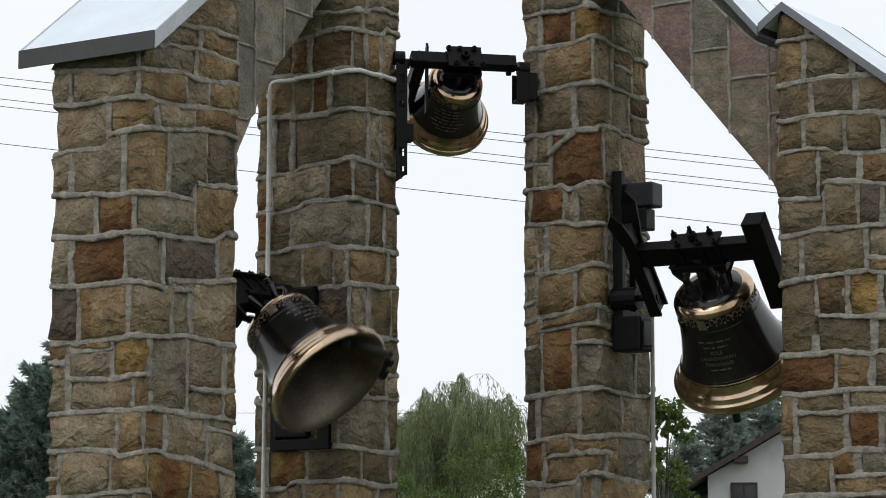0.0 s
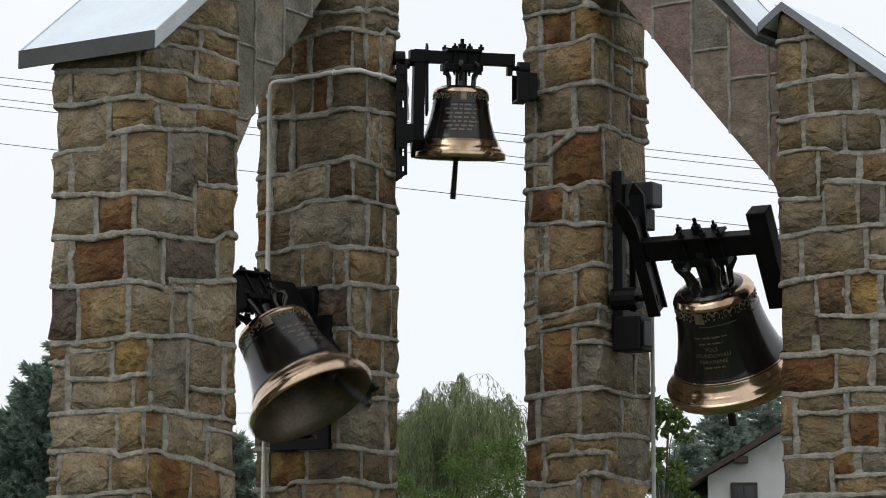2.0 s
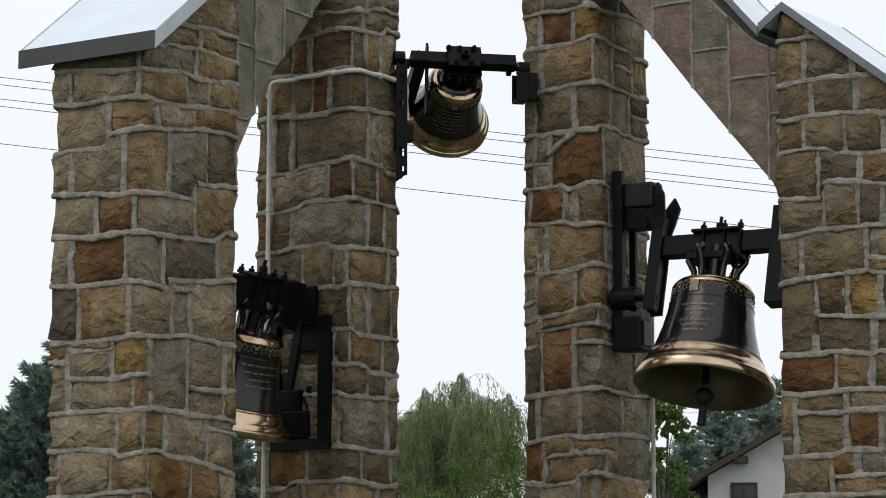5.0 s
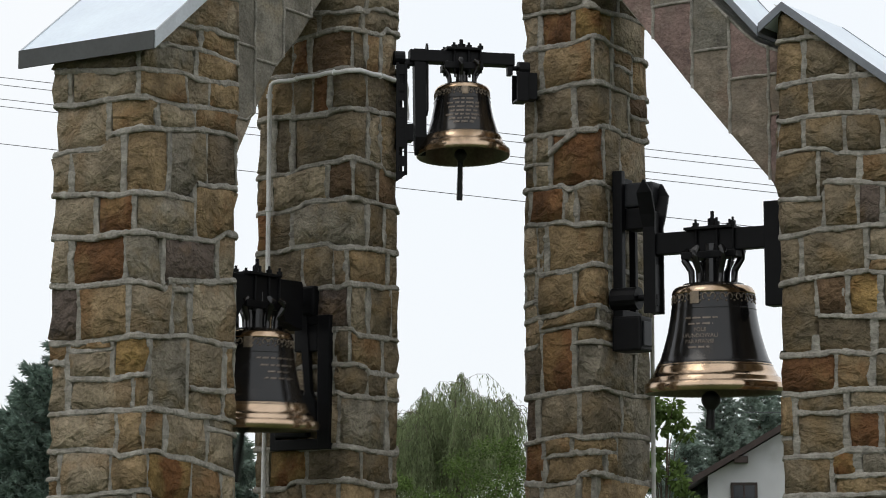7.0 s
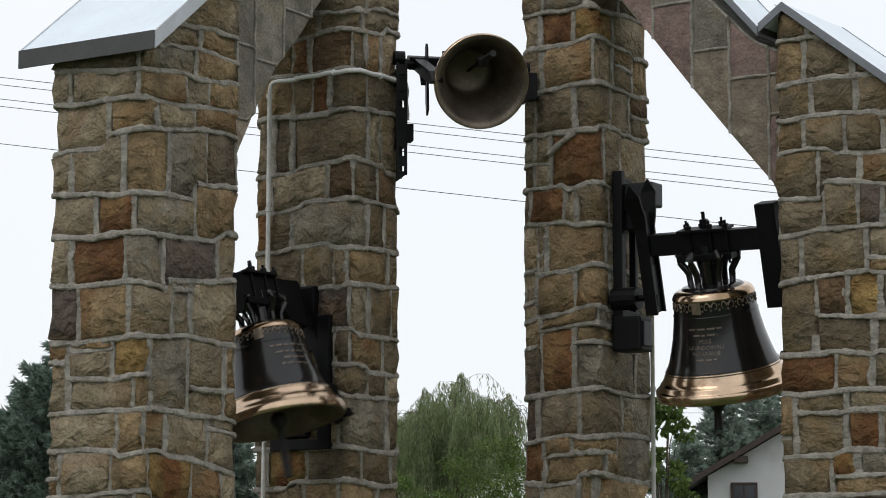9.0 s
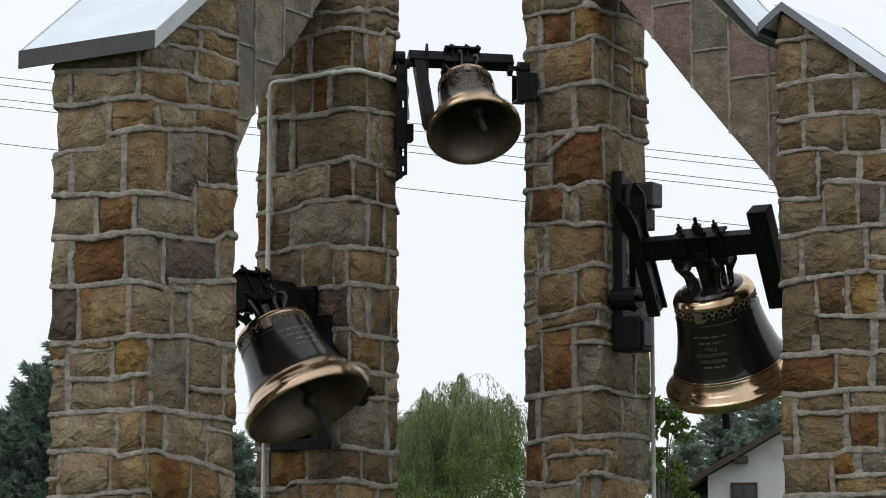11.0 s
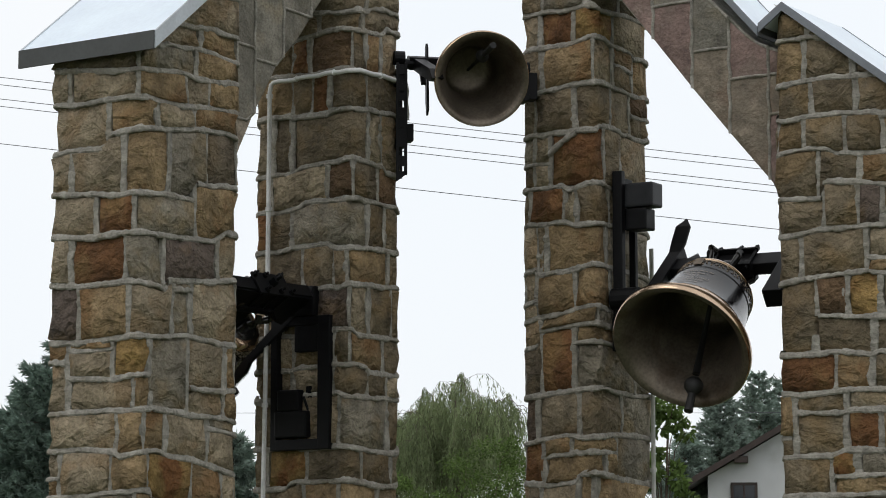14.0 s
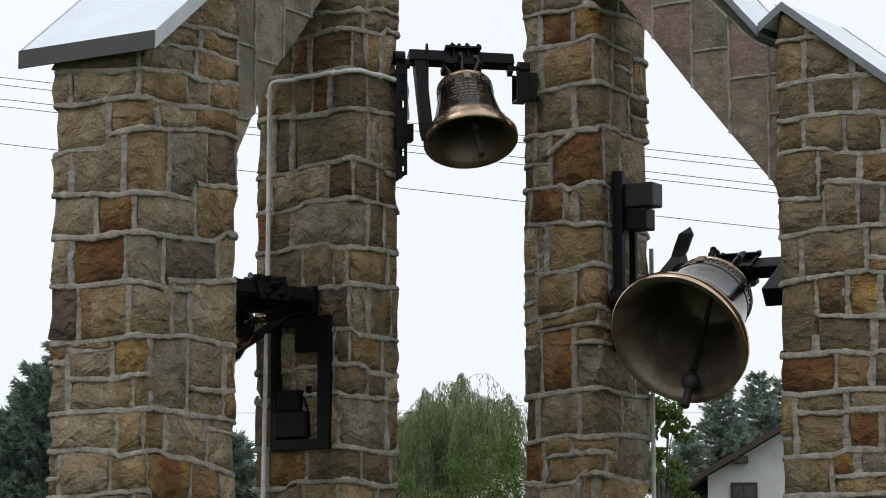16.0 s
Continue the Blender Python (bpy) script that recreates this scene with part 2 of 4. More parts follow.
# ------------------------------------------------------------------ the stone belfry
class Footing:
    """The plan of a pillar: its near corner, and the heading and length of the two sides that leave it."""

    def __init__(self, corner, h_left, l_left, h_right, l_right, top):
        self.c = Vector((*corner, 0.0))
        self.dl, self.dr = heading(h_left), heading(h_right)
        self.ll, self.lr, self.top = l_left, l_right, top
        pts = [self.c + self.dl * l_left, self.c, self.c + self.dr * l_right, self.c + self.dl * l_left + self.dr * l_right]
        self.pts = pts + pts[:1]
        self.lens = [(b - a).length for a, b in zip(self.pts, self.pts[1:])]
        self.round = sum(self.lens)

    def plain(self, s):
        s = s % self.round
        for a, b, n in zip(self.pts, self.pts[1:], self.lens):
            if s <= n:
                return a.lerp(b, s / n)
            s -= n
        return self.pts[0].copy()

    def place(self, s, z, out=0.0):
        """A point on the skin, s metres round from the far end of the left side, with softened corners."""
        r = 0.045
        p = sum((self.plain(s + r * k) for k in (-1.0, -0.5, 0.0, 0.5, 1.0)), Vector()) / 5
        t = self.plain(s + r) - self.plain(s - r)
        n = Vector((t.y, -t.x, 0)).normalized()
        p = p + n * out
        p.z = min(z, self.top(p)) if self.top else z
        return p


FOOT_1 = Footing((-1.531, 12.400), -56, 0.61, 34, 0.81, lambda p: 4.19 + 0.8 * max(0.0, (p - Vector((-1.531, 12.4, 0))).dot(heading(34))))
FOOT_2 = Footing((-0.501, 13.750), -50, 0.77, 35, 0.45, None)
FOOT_3 = Footing((0.867, 13.970), -45, 0.57, 30, 0.73, None)
FOOT_4 = Footing((2.446, 12.788), -56, 0.79, 34, 0.61, lambda p: 4.02 + 0.76 * max(0.0, (p - Vector((2.446, 12.788, 0))).dot(heading(-56))))

# courses from the top down: height of the upper joint, upright joints in metres round the skin, tones of the stones
ROWS_P1 = [
    (4.40, "0.61 0.74 1.07 1.40", "tto"),
    (4.26, "0.00 0.60 1.04 1.40", "dgo"),
    ("0.01:4.146 0.41:4.115 0.60:4.097 0.97:4.129 1.03:4.115 1.41:4.134", "0.00 0.13 0.59 0.97 1.15 1.40", "ttoto"),
    ("0.00:3.963 0.20:3.948 0.38:3.957 0.75:3.954 0.99:3.965 1.18:3.980 1.42:3.982", "0.00 0.40 0.75 1.03 1.40", "toto"),
    ("0.02:3.715 0.15:3.729 0.39:3.716 0.41:3.777 0.75:3.806 1.04:3.855 1.29:3.865", "0.00 0.15 0.50 0.84 1.14 1.40", "ttogd"),
    ("0.02:3.497 0.32:3.479 0.48:3.459 0.82:3.480 1.03:3.480 1.05:3.572 1.41:3.574", "0.00 0.33 0.58 1.05 1.40", "trgo"),
    ("0.00:3.276 0.34:3.257 0.55:3.261 0.84:3.263 1.20:3.274 1.30:3.334 1.40:3.331", "0.00 0.16 0.52 0.81 1.24 1.40", "trgpt"),
    ("0.00:3.024 0.21:3.004 0.53:3.009 0.82:2.995 0.85:3.048 1.22:3.070 1.38:3.093", "0.00 0.22 0.55 0.88 1.03 1.40", "potgt", "3:0.84:t"),
    ("0.00:2.725 0.22:2.715 0.54:2.732 0.77:2.740 0.99:2.767 1.12:2.753 1.39:2.752", "0.00 0.15 0.45 0.71 1.00 1.30 1.40", "otygto", "1:0.76:o"),
    ("0.00:2.628 0.14:2.624 0.16:2.540 0.45:2.531 0.71:2.554 0.73:2.377 1.00:2.371 1.02:2.506 1.30:2.498", "0.00 0.15 0.59 0.72 1.00 1.30 1.40", "ttotto"),
    ("0.00:2.368 0.28:2.375 0.54:2.362 0.75:2.381 1.04:2.362 1.30:2.361 1.41:2.339", "0.00 0.49 0.66 0.83 1.16 1.40", "toott", "4:0.75:g"),
    ("0.00:2.173 0.29:2.179 0.48:2.158 0.51:2.140 0.78:2.169 0.84:2.146 1.05:2.131 1.40:2.064", "0.00 0.11 0.45 0.70 1.04 1.28 1.40", "otoyot", "0:0.4:t"),
    ("0.00:1.939 0.43:1.950 0.72:1.972 0.74:1.926 1.05:1.913 1.40:1.886", "0.00 0.23 0.61 0.96 1.40", "tgot"),
]
ROWS_P2 = [
    (4.86, "0.00 0.43 0.88 1.22", "eet"), (4.73, "0.00 0.50 0.85 1.22", "eet"),
    (4.62, "0.00 0.30 0.43 0.76 0.88 1.02 1.22", "erbeot"), (4.37, "0.00 0.30 0.46 0.59 0.88 1.22", "oeree"),
    (4.15, "0.00 0.15 0.30 0.91 1.02 1.22", "teete"), (3.84, "0.00 0.14 0.58 0.77 1.00 1.22", "otbeb"),
    (3.62, "0.00 0.13 0.30 0.91 1.06 1.22", "regee"), (3.38, "0.00 0.13 0.39 0.63 0.72 1.10 1.22", "teetoe"),
    (3.16, "0.00 0.24 0.50 0.75 0.92 1.13 1.22", "teptee"), (2.89, "0.00 0.32 0.63 0.75 1.05 1.22", "teeoe"),
    (2.69, "0.00 0.32 0.63 0.91 1.08 1.22", "eteet"), (2.53, "0.00 0.37 0.67 1.09 1.22", "eege"),
    (2.25, "0.00 0.13 0.43 0.85 1.12 1.22", "eyeet"), (2.04, "0.00 0.41 0.67 1.01 1.22", "eooe"),
]
ROWS_P3 = [
    (4.95, "0.00 0.17 0.50 0.88 1.30", "egee"), (4.80, "0.00 0.14 0.41 0.81 1.30", "tryt"),
    (4.58, "0.00 0.16 0.56 0.81 1.05 1.30", "eoteo", "3:0.55:o"), (4.34, "0.00 0.11 0.41 0.77 1.02 1.30", "teete", "4:0.5:b"),
    (4.09, "0.00 0.11 0.22 0.68 0.88 1.30", "etret", "0:0.45:g 1:0.45:t"), (3.76, "0.00 0.06 0.33 0.42 0.73 1.30", "ertee"),
    (3.54, "0.00 0.13 0.19 0.70 1.30", "teog"),
    ("-0.01:3.275 0.11:3.297 0.13:3.257 0.40:3.272 0.55:3.299 0.81:3.283 1.24:3.263", "0.00 0.12 0.41 0.75 1.30", "toog", "0:0.35:t"),
    ("-0.01:2.985 0.12:3.018 0.16:3.015 0.39:3.032 0.53:3.050 0.77:3.041 1.23:3.007", "0.00 0.14 0.59 1.30", "tog"),
    ("0.00:2.834 0.12:2.848 0.14:2.931 0.41:2.950 0.53:2.955 0.80:2.940 1.23:2.906", "0.00 0.15 0.40 1.07 1.30", "drgg", "2:0.72:o"),
    ("0.01:2.558 0.16:2.564 0.42:2.588 0.63:2.590 1.05:2.560 1.22:2.576", "0.00 0.12 0.43 0.88 1.30", "pteg"),
    ("0.02:2.290 0.14:2.311 0.37:2.333 0.46:2.312 0.82:2.331 1.19:2.329", "0.00 0.17 0.37 0.81 1.30", "roog"),
    ("0.02:2.065 0.17:2.057 0.19:2.211 0.41:2.229 0.80:2.233 0.83:2.087 1.18:2.069", "0.00 0.17 0.68 0.81 1.30", "goog"),
    ("0.02:2.065 0.14:2.056 0.40:2.050 0.44:2.100 0.53:2.110 1.18:2.066", "0.00 0.14 0.42 1.30", "ttog"),
]
ROWS_P4 = [
    (4.65, "0.00 0.20 0.46 0.79", "eee"), (4.41, "0.00 0.17 0.46 0.79", "oee"),
    (4.19, "0.00 0.22 0.47 0.79", "eee"), (3.98, "0.00 0.17 0.41 0.62 0.79", "oeee"),
    (3.78, "0.00 0.25 0.49 0.79", "eeo"),
    ("0.02:3.543 0.27:3.529 0.28:3.620 0.49:3.602 0.63:3.577", "0.00 0.28 0.48 0.61 0.79", "eepe"),
    ("0.01:3.345 0.14:3.354 0.27:3.375 0.48:3.365 0.63:3.372", "0.00 0.14 0.52 0.79", "eeo", "2:0.3:t"),
    ("0.01:3.092 0.15:3.114 0.41:3.127 0.52:3.132 0.62:3.114", "0.00 0.23 0.41 0.60 0.79", "ebye"),
    ("-0.00:2.710 0.21:2.707 0.23:2.908 0.41:2.898 0.62:2.892", "0.00 0.22 0.55 0.79", "eee"),
    ("-0.01:2.710 0.21:2.709 0.34:2.708 0.53:2.681 0.61:2.707", "0.00 0.33 0.54 0.79", "roe"),
    ("-0.01:2.511 0.12:2.494 0.33:2.504 0.46:2.511 0.61:2.505", "0.00 0.09 0.39 0.79", "oeg"),
    ("-0.03:2.272 0.08:2.269 0.10:2.404 0.37:2.397 0.59:2.399", "0.00 0.09 0.39 0.58 0.79", "eere"),
    ("-0.03:2.165 0.29:2.164 0.39:2.203 0.60:2.192", "0.00 0.30 0.45 0.79", "eyg"),
    ("-0.03:1.957 0.30:1.964 0.31:2.064 0.60:2.065", "0.00 0.30 0.79", "eo"),
    ("-0.03:1.951 0.30:1.959 0.59:1.971", "0.00 0.06 0.35 0.79", "ege"),
]


def joint_line(spec):
    """The height of a course's joint round the skin: level, or s:z stations with its steps."""
    if not isinstance(spec, str):
        return (lambda s: spec), spec
    at = [tuple(float(v) for v in w.split(":")) for w in spec.split()]

    def line(s):
        if s <= at[0][0]:
            return at[0][1]
        for (a, za), (b, zb) in zip(at, at[1:]):
            if s <= b:
                return za + (zb - za) * (s - a) / (b - a)
        return at[-1][1] + (at[0][1] - at[-1][1]) * min(1.0, (s - at[-1][0]) / 1.2)

    return line, sum(z for _, z in at) / len(at)


def jog(i, s, seed):
    """Small steps in a course's joint where neighbouring stones differ in height."""
    pitch = 0.31 + 0.05 * (i % 3)
    k = math.floor(s / pitch)
    f = s / pitch - k
    here, after = (noise.cell((q + 0.5, i * 1.7 + 0.5, seed + 0.5)) for q in (k, k + 1))
    t = max(0.0, (f - 0.86) / 0.14)
    t = t * t * (3 - 2 * t)
    return 0.021 * (here + (after - here) * t)


def wave(i, s, seed):
    """How far a course's joint wanders from level."""
    return 0.024 * noise.noise((s * 2.3, i * 3.7, seed)) + 0.012 * noise.noise((s * 8.0, i * 1.9, seed + 4.0)) + jog(i, s, seed)


def stone_mesh(foot, s0, s1, za, zb, seed):
    """One rough-faced stone between two wavy joints: a chiselled, uneven face with its edge turned in."""
    nu, nv = 7, 5
    verts, faces = [], []
    lean = random.uniform(-0.014, 0.014)
    push = random.uniform(-0.006, 0.014)
    tilt_u, tilt_v = random.uniform(-0.012, 0.012), random.uniform(-0.010, 0.010)
    us = (0.0, 0.045, 0.26, 0.5, 0.74, 0.955, 1.0)
    vs = (0.0, 0.06, 0.5, 0.94, 1.0)
    for j, v in enumerate(vs):
        for i, u in enumerate(us):
            u2 = u if i < 2 or i > nu - 3 else u + random.uniform(-0.05, 0.05)
            v2 = v if j != 2 else v + random.uniform(-0.12, 0.12)
            s = s0 + (s1 - s0) * u2 + lean * (v - 0.5)
            z = za(s) * (1 - v2) + zb(s) * v2
            rim = i in (0, nu - 1) or j in (0, nv - 1)
            out = -0.024 if rim else push + tilt_u * (u - 0.5) + tilt_v * (v - 0.5) + 0.022 * noise.noise((s * 10, z * 10, seed)) + 0.014 * noise.noise((s * 27, z * 27, seed + 3.0))
            verts.append(foot.place(s, z, out))
    for j in range(nv - 1):
        for i in range(nu - 1):
            a = j * nu + i
            faces.append((a, a + 1, a + nu + 1, a + nu))
    return verts, faces


def ribbon(foot, path, width, verts, faces, across):
    """A raised, rounded mortar joint along the (s, z) path. across: 's' for upright joints, 'z' for level ones."""
    first = len(verts)
    if across == "s":
        shape = ((-1.0, -0.022), (-0.93, 0.001), (-0.5, 0.004), (0.45, 0.002), (0.93, 0.0), (1.0, -0.022))
    else:
        shape = ((-1.0, -0.022), (-0.93, 0.006), (-0.5, 0.011), (0.3, 0.009), (0.92, 0.001), (1.0, -0.022))
    for s, z in path:
        drift = 0.2 * width * noise.noise((s * 45.0, z * 45.0, 9.4))
        w = width * (1 + 0.35 * noise.noise((s * 7.0, z * 7.0, 7.7)) + 0.42 * noise.noise((s * 33.0, z * 33.0, 1.3)))
        lift = 0.005 * noise.noise((s * 11.0, z * 11.0, 2.1)) + 0.007 * noise.noise((s * 37.0, z * 37.0, 5.1))
        for k, out in shape:
            verts.append(foot.place(s + k * w + drift, z, out + lift) if across == "s" else foot.place(s, z + k * w + drift, out + lift))
    n = len(shape)
    for j in range(len(path) - 1):
        if across == "z" and abs(path[j + 1][1] - path[j][1]) > 1.6 * abs(path[j + 1][0] - path[j][0]):
            continue
        for k in range(n - 1):
            a = first + j * n + k
            faces.append((a, a + 1, a + n + 1, a + n) if across == "s" else (a, a + n, a + n + 1, a + 1))


def build_pillar(name, foot, rows, shown, high, label, seed):
    """A pillar of coursed rubble: a mortar core, raised joints, and stones as parts where the camera sees them."""
    random.seed(seed)
    root = thing(name, Matrix.Translation((0, 0, 0)), label, "stone pillar", "pillars of the belfry")
    core_v, core_f = [], []
    steps = 72
    levels = [0.0, 0.5, 1.0, 1.5, 2.0, 2.5, 3.0, 3.5, 4.0, high - 0.3, high]
    for z in levels:
        for k in range(steps):
            core_v.append(foot.place(foot.round * k / steps, z, -0.034))
    for j in range(len(levels) - 1):
        for k in range(steps):
            a, b = j * steps + k, j * steps + (k + 1) % steps
            core_f.append((a, b, b + steps, a + steps))
    core_f.append(tuple(range((len(levels) - 1) * steps, len(levels) * steps)))
    part_raw("core", core_v, core_f, MORTAR, root, "grey cement mortar core")
    # courses from the top down, then the hidden ones to the ground
    courses = [(row[0], [float(v) for v in row[1].split()], row[2], row[3].split() if len(row) > 3 else []) for row in rows]
    z = joint_line(courses[-1][0])[1] - 0.24
    while z > 0.12:
        cuts, s = [0.0], 0.0
        while s < shown - 0.2:
            s += random.uniform(0.16, 0.36)
            cuts.append(min(s, shown))
        cuts[-1] = shown
        courses.append((z, cuts, "".join(random.choice("ttgo") for _ in cuts[1:]), []))
        z -= random.uniform(0.17, 0.27)
    above = courses[0][0] + 0.22
    while above < high - 0.1:
        courses.insert(0, (above, [0.0, 0.3, 0.62, shown], "tgt", []))
        above += 0.24
    lines = [(*joint_line(c[0]), 0.3 if isinstance(c[0], str) else 1.0) for c in courses] + [(*joint_line(0.0), 0.0)]
    mv, mf, jv, jf = [], [], [], []
    for i, (_, cuts, tones, splits) in enumerate(courses):
        line_a, z, stir_a = lines[i]
        line_b, low, stir_b = lines[i + 1]
        if cuts[0] == 0 and len(cuts) > 2:
            # the end stones turn the far corners
            cuts[0] = -random.choice((0.03, 0.10, 0.18, 0.26))
            cuts[-1] += random.choice((0.02, 0.08, 0.15, 0.22))
        top = lambda s, k=i, h=line_a, q=stir_a: h(s) + q * wave(k, s, seed)
        bot = lambda s, k=i + 1, h=line_b, q=stir_b: min(h(s) + q * wave(k, s, seed), top(s))
        n = int((foot.round if cuts[0] <= 0 else cuts[-1] - cuts[0]) / 0.014)
        span = foot.round if cuts[0] <= 0 else cuts[-1] - cuts[0]
        ribbon(foot, [(cuts[0] + span * k / n, top(cuts[0] + span * k / n)) for k in range(n + 1)], 0.0172, mv, mf, "z")
        back = [cuts[-1]]
        last = foot.round + cuts[0]
        while back[-1] < last - 0.2 and cuts[0] <= 0:
            back.append(min(last, back[-1] + random.uniform(0.2, 0.4)))
        if cuts[0] <= 0:
            back[-1] = last
        for s in cuts[:-1] + back:
            bend = random.uniform(-0.012, 0.012)
            ribbon(foot, [(s + bend * math.sin(3.1 * k / 11), bot(s) + (top(s) - bot(s)) * k / 11) for k in range(12)], random.uniform(0.015, 0.025), mv, mf, "s")
        for k, (s0, s1, tone) in enumerate(zip(cuts, cuts[1:], tones)):
            g = 0.006
            marks = [w.split(":") for w in splits if w.split(":")[0] == str(k)]
            breaks = [0.0] + [float(w[1]) for w in marks] + [1.0]
            for cut in breaks[1:-1]:
                ribbon(foot, [(s0 + (s1 - s0) * q / 9, bot(s0 + (s1 - s0) * q / 9) * (1 - cut) + top(s0 + (s1 - s0) * q / 9) * cut) for q in range(10)], 0.015, mv, mf, "z")
            for va, vb, hue in zip(breaks, breaks[1:], [tone] + [w[2] for w in marks]):
                za = lambda s: bot(s) + (top(s) - bot(s)) * va + g
                zb = lambda s: bot(s) + (top(s) - bot(s)) * vb - g
                verts, faces = stone_mesh(foot, s0 + g, s1 - g, za, zb, seed + i)
                if top((s0 + s1) / 2) - bot((s0 + s1) / 2) < 0.03:
                    continue
                if z > 1.9 and low < 5.0:
                    part_raw("stone", verts, faces, STONE[hue], root, smooth=True)
                else:
                    o = len(jv)
                    jv += verts
                    jf += [tuple(a + o for a in f) for f in faces]
        for s0, s1 in zip(back, back[1:]):
            verts, faces = stone_mesh(foot, s0 + 0.009, s1 - 0.009, lambda s: bot(s) + 0.009, lambda s: top(s) - 0.009, seed + i)
            o = len(jv)
            jv += verts
            jf += [tuple(a + o for a in f) for f in faces]
    part_raw("mortar_joints", mv, mf, MORTAR, root, "raised pale grey cement joints")
    rest = part_raw("lower_stones", jv, jf, STONE["t"], root, smooth=True)
    tagged(rest, kind="stuff")
    return root


FRONT = "rubble pillar of tan and ochre sandstone under a small metal roof"
BACK = "tall rubble pillar of tan and grey sandstone with pale joints"
build_pillar("stone_pillar", FOOT_1, ROWS_P1, 1.42, 4.95, FRONT, 11)
build_pillar("stone_pillar", FOOT_2, ROWS_P2, 1.22, 5.6, BACK, 23)
tall_pillar = build_pillar("stone_pillar", FOOT_3, ROWS_P3, 1.30, 5.6, BACK, 37)
slant_v, slant_f = [], []
ribbon(FOOT_3, [(0.214 + 0.212 * k / 12, 3.961 + 0.106 * k / 12 + 0.012 * math.sin(0.26 * k)) for k in range(13)], 0.019, slant_v, slant_f, "z")
part_raw("mortar_joint", [v + Vector((0, -0.016, 0)) for v in slant_v], slant_f, MORTAR, tall_pillar)
build_pillar("stone_pillar", FOOT_4, ROWS_P4, 0.79, 4.85, FRONT, 41)


def build_arch(corner, along, outward, curve, crown, thick, tones, seed, columns=()):
    """A slab-faced half arch between two pillars. curve, crown: (run, height) pairs of its belly and its back."""
    random.seed(seed)
    m = Matrix(((along.x, outward.x, 0, corner.x), (along.y, outward.y, 0, corner.y), (0, 0, 1, 0), (0, 0, 0, 1)))
    root = thing("stone_arch", Matrix(), "sloping half arch of flat pinkish stone slabs between two pillars", "stone arch", "arches of the belfry")
    bm = bmesh.new()
    prism(bm, list(curve) + list(reversed(crown)), m, thick)
    bmesh.ops.recalc_face_normals(bm, faces=bm.faces)
    part("core", bm, MORTAR, root, "grey cement mortar core")

    def height(line, x):
        for (x0, z0), (x1, z1) in zip(line, line[1:]):
            if x0 <= x <= x1:
                return z0 + (z1 - z0) * (x - x0) / (x1 - x0)
        return line[-1][1] if x > line[-1][0] else line[0][1]

    # slabs with joints that stand about square to the belly
    x0, x1 = curve[0][0], curve[-1][0]
    rows_at = []
    n = max(3, int((x1 - x0) / 0.25))
    cuts = [x0 + (x1 - x0) * k / n for k in range(n + 1)]
    if columns:
        cuts = [c[0] for c in columns] + [x1]
        n = len(columns)
    for k in range(n):
        beds = [float(v) for v in columns[k][1].split()] if columns else []
        hues = list(columns[k][2]) if columns else []
        a, b = cuts[k] + 0.004, cuts[k + 1] - 0.004
        hi = max(height(crown, a), height(crown, b))
        z = min(height(curve, a), height(curve, b)) + 0.004
        first = True
        while z < hi - 0.05:
            h = random.uniform(0.26, 0.44)
            top = min(beds.pop(0) if beds else hi if columns else z + h, hi)
            verts, faces = [], []
            nu, nv = 5, 5
            for j in range(nv):
                for i in range(nu):
                    u, v = i / (nu - 1), j / (nv - 1)
                    x = a + (b - a) * u
                    zz = min(max(z + (top - z) * v, height(curve, x) + 0.006 + 0.01 * v), height(crown, x) - 0.004)
                    edge = min(u, 1 - u, v, 1 - v)
                    y = -0.004 if edge == 0 else -0.011 + 0.006 * noise.noise((x * 8, zz * 8, seed))
                    verts.append(m @ Vector((x, y, zz)))
            for j in range(nv - 1):
                for i in range(nu - 1):
                    q = j * nu + i
                    faces.append((q, q + 1, q + nu + 1, q + nu))
            part_raw("stone", verts, faces, STONE[hues.pop(0) if hues else random.choice(tones)], root, smooth=True)
            rows_at.append((a, b, top))
            z = top + 0.008
    # raised joints on the slab face
    bm = bmesh.new()
    for k in range(1, n):
        x = cuts[k]
        add_tube(bm, [m @ Vector((x + 0.006 * math.sin(9 * q), -0.006, height(curve, x) + (height(crown, x) - height(curve, x)) * q / 8)) for q in range(9)], 0.010, 6)
    for a, b, z in rows_at:
        add_tube(bm, [m @ Vector((a + (b - a) * q / 4, -0.006, min(max(z + 0.004 + 0.004 * math.sin(7 * q + a), height(curve, a + (b - a) * q / 4) + 0.005), height(crown, a + (b - a) * q / 4) - 0.01))) for q in range(5)], 0.009, 6)
    part("mortar_joints", bm, MORTAR, root, smooth=True)
    return root


A_DIR, B_DIR = heading(34), heading(-56)
BELLY_1 = [(0.79, 3.60), (0.954, 3.90), (1.075, 4.09), (1.222, 4.32), (1.424, 4.51), (1.605, 4.73), (1.80, 4.98)]
CROWN_1 = [(0.79, 4.70), (1.80, 5.45)]
build_arch(FOOT_1.c + B_DIR * 0.10, A_DIR, B_DIR, BELLY_1, CROWN_1, 0.40, "nnmn", 5)
BELLY_3 = [(0.0, 3.52), (0.065, 3.66), (0.319, 3.955), (0.544, 4.225), (0.791, 4.535), (1.0065, 4.795), (1.22, 5.06)]
CROWN_3 = [(0.0, 4.38), (0.17, 4.46), (1.22, 5.52)]
SLABS_3 = [(0.0, "4.03 4.25", "kmk"), (0.08, "4.25", "mk"), (0.319, "4.43", "mn"), (0.550, "4.72", "kn"), (0.796, "", "k"), (1.0, "", "k")]
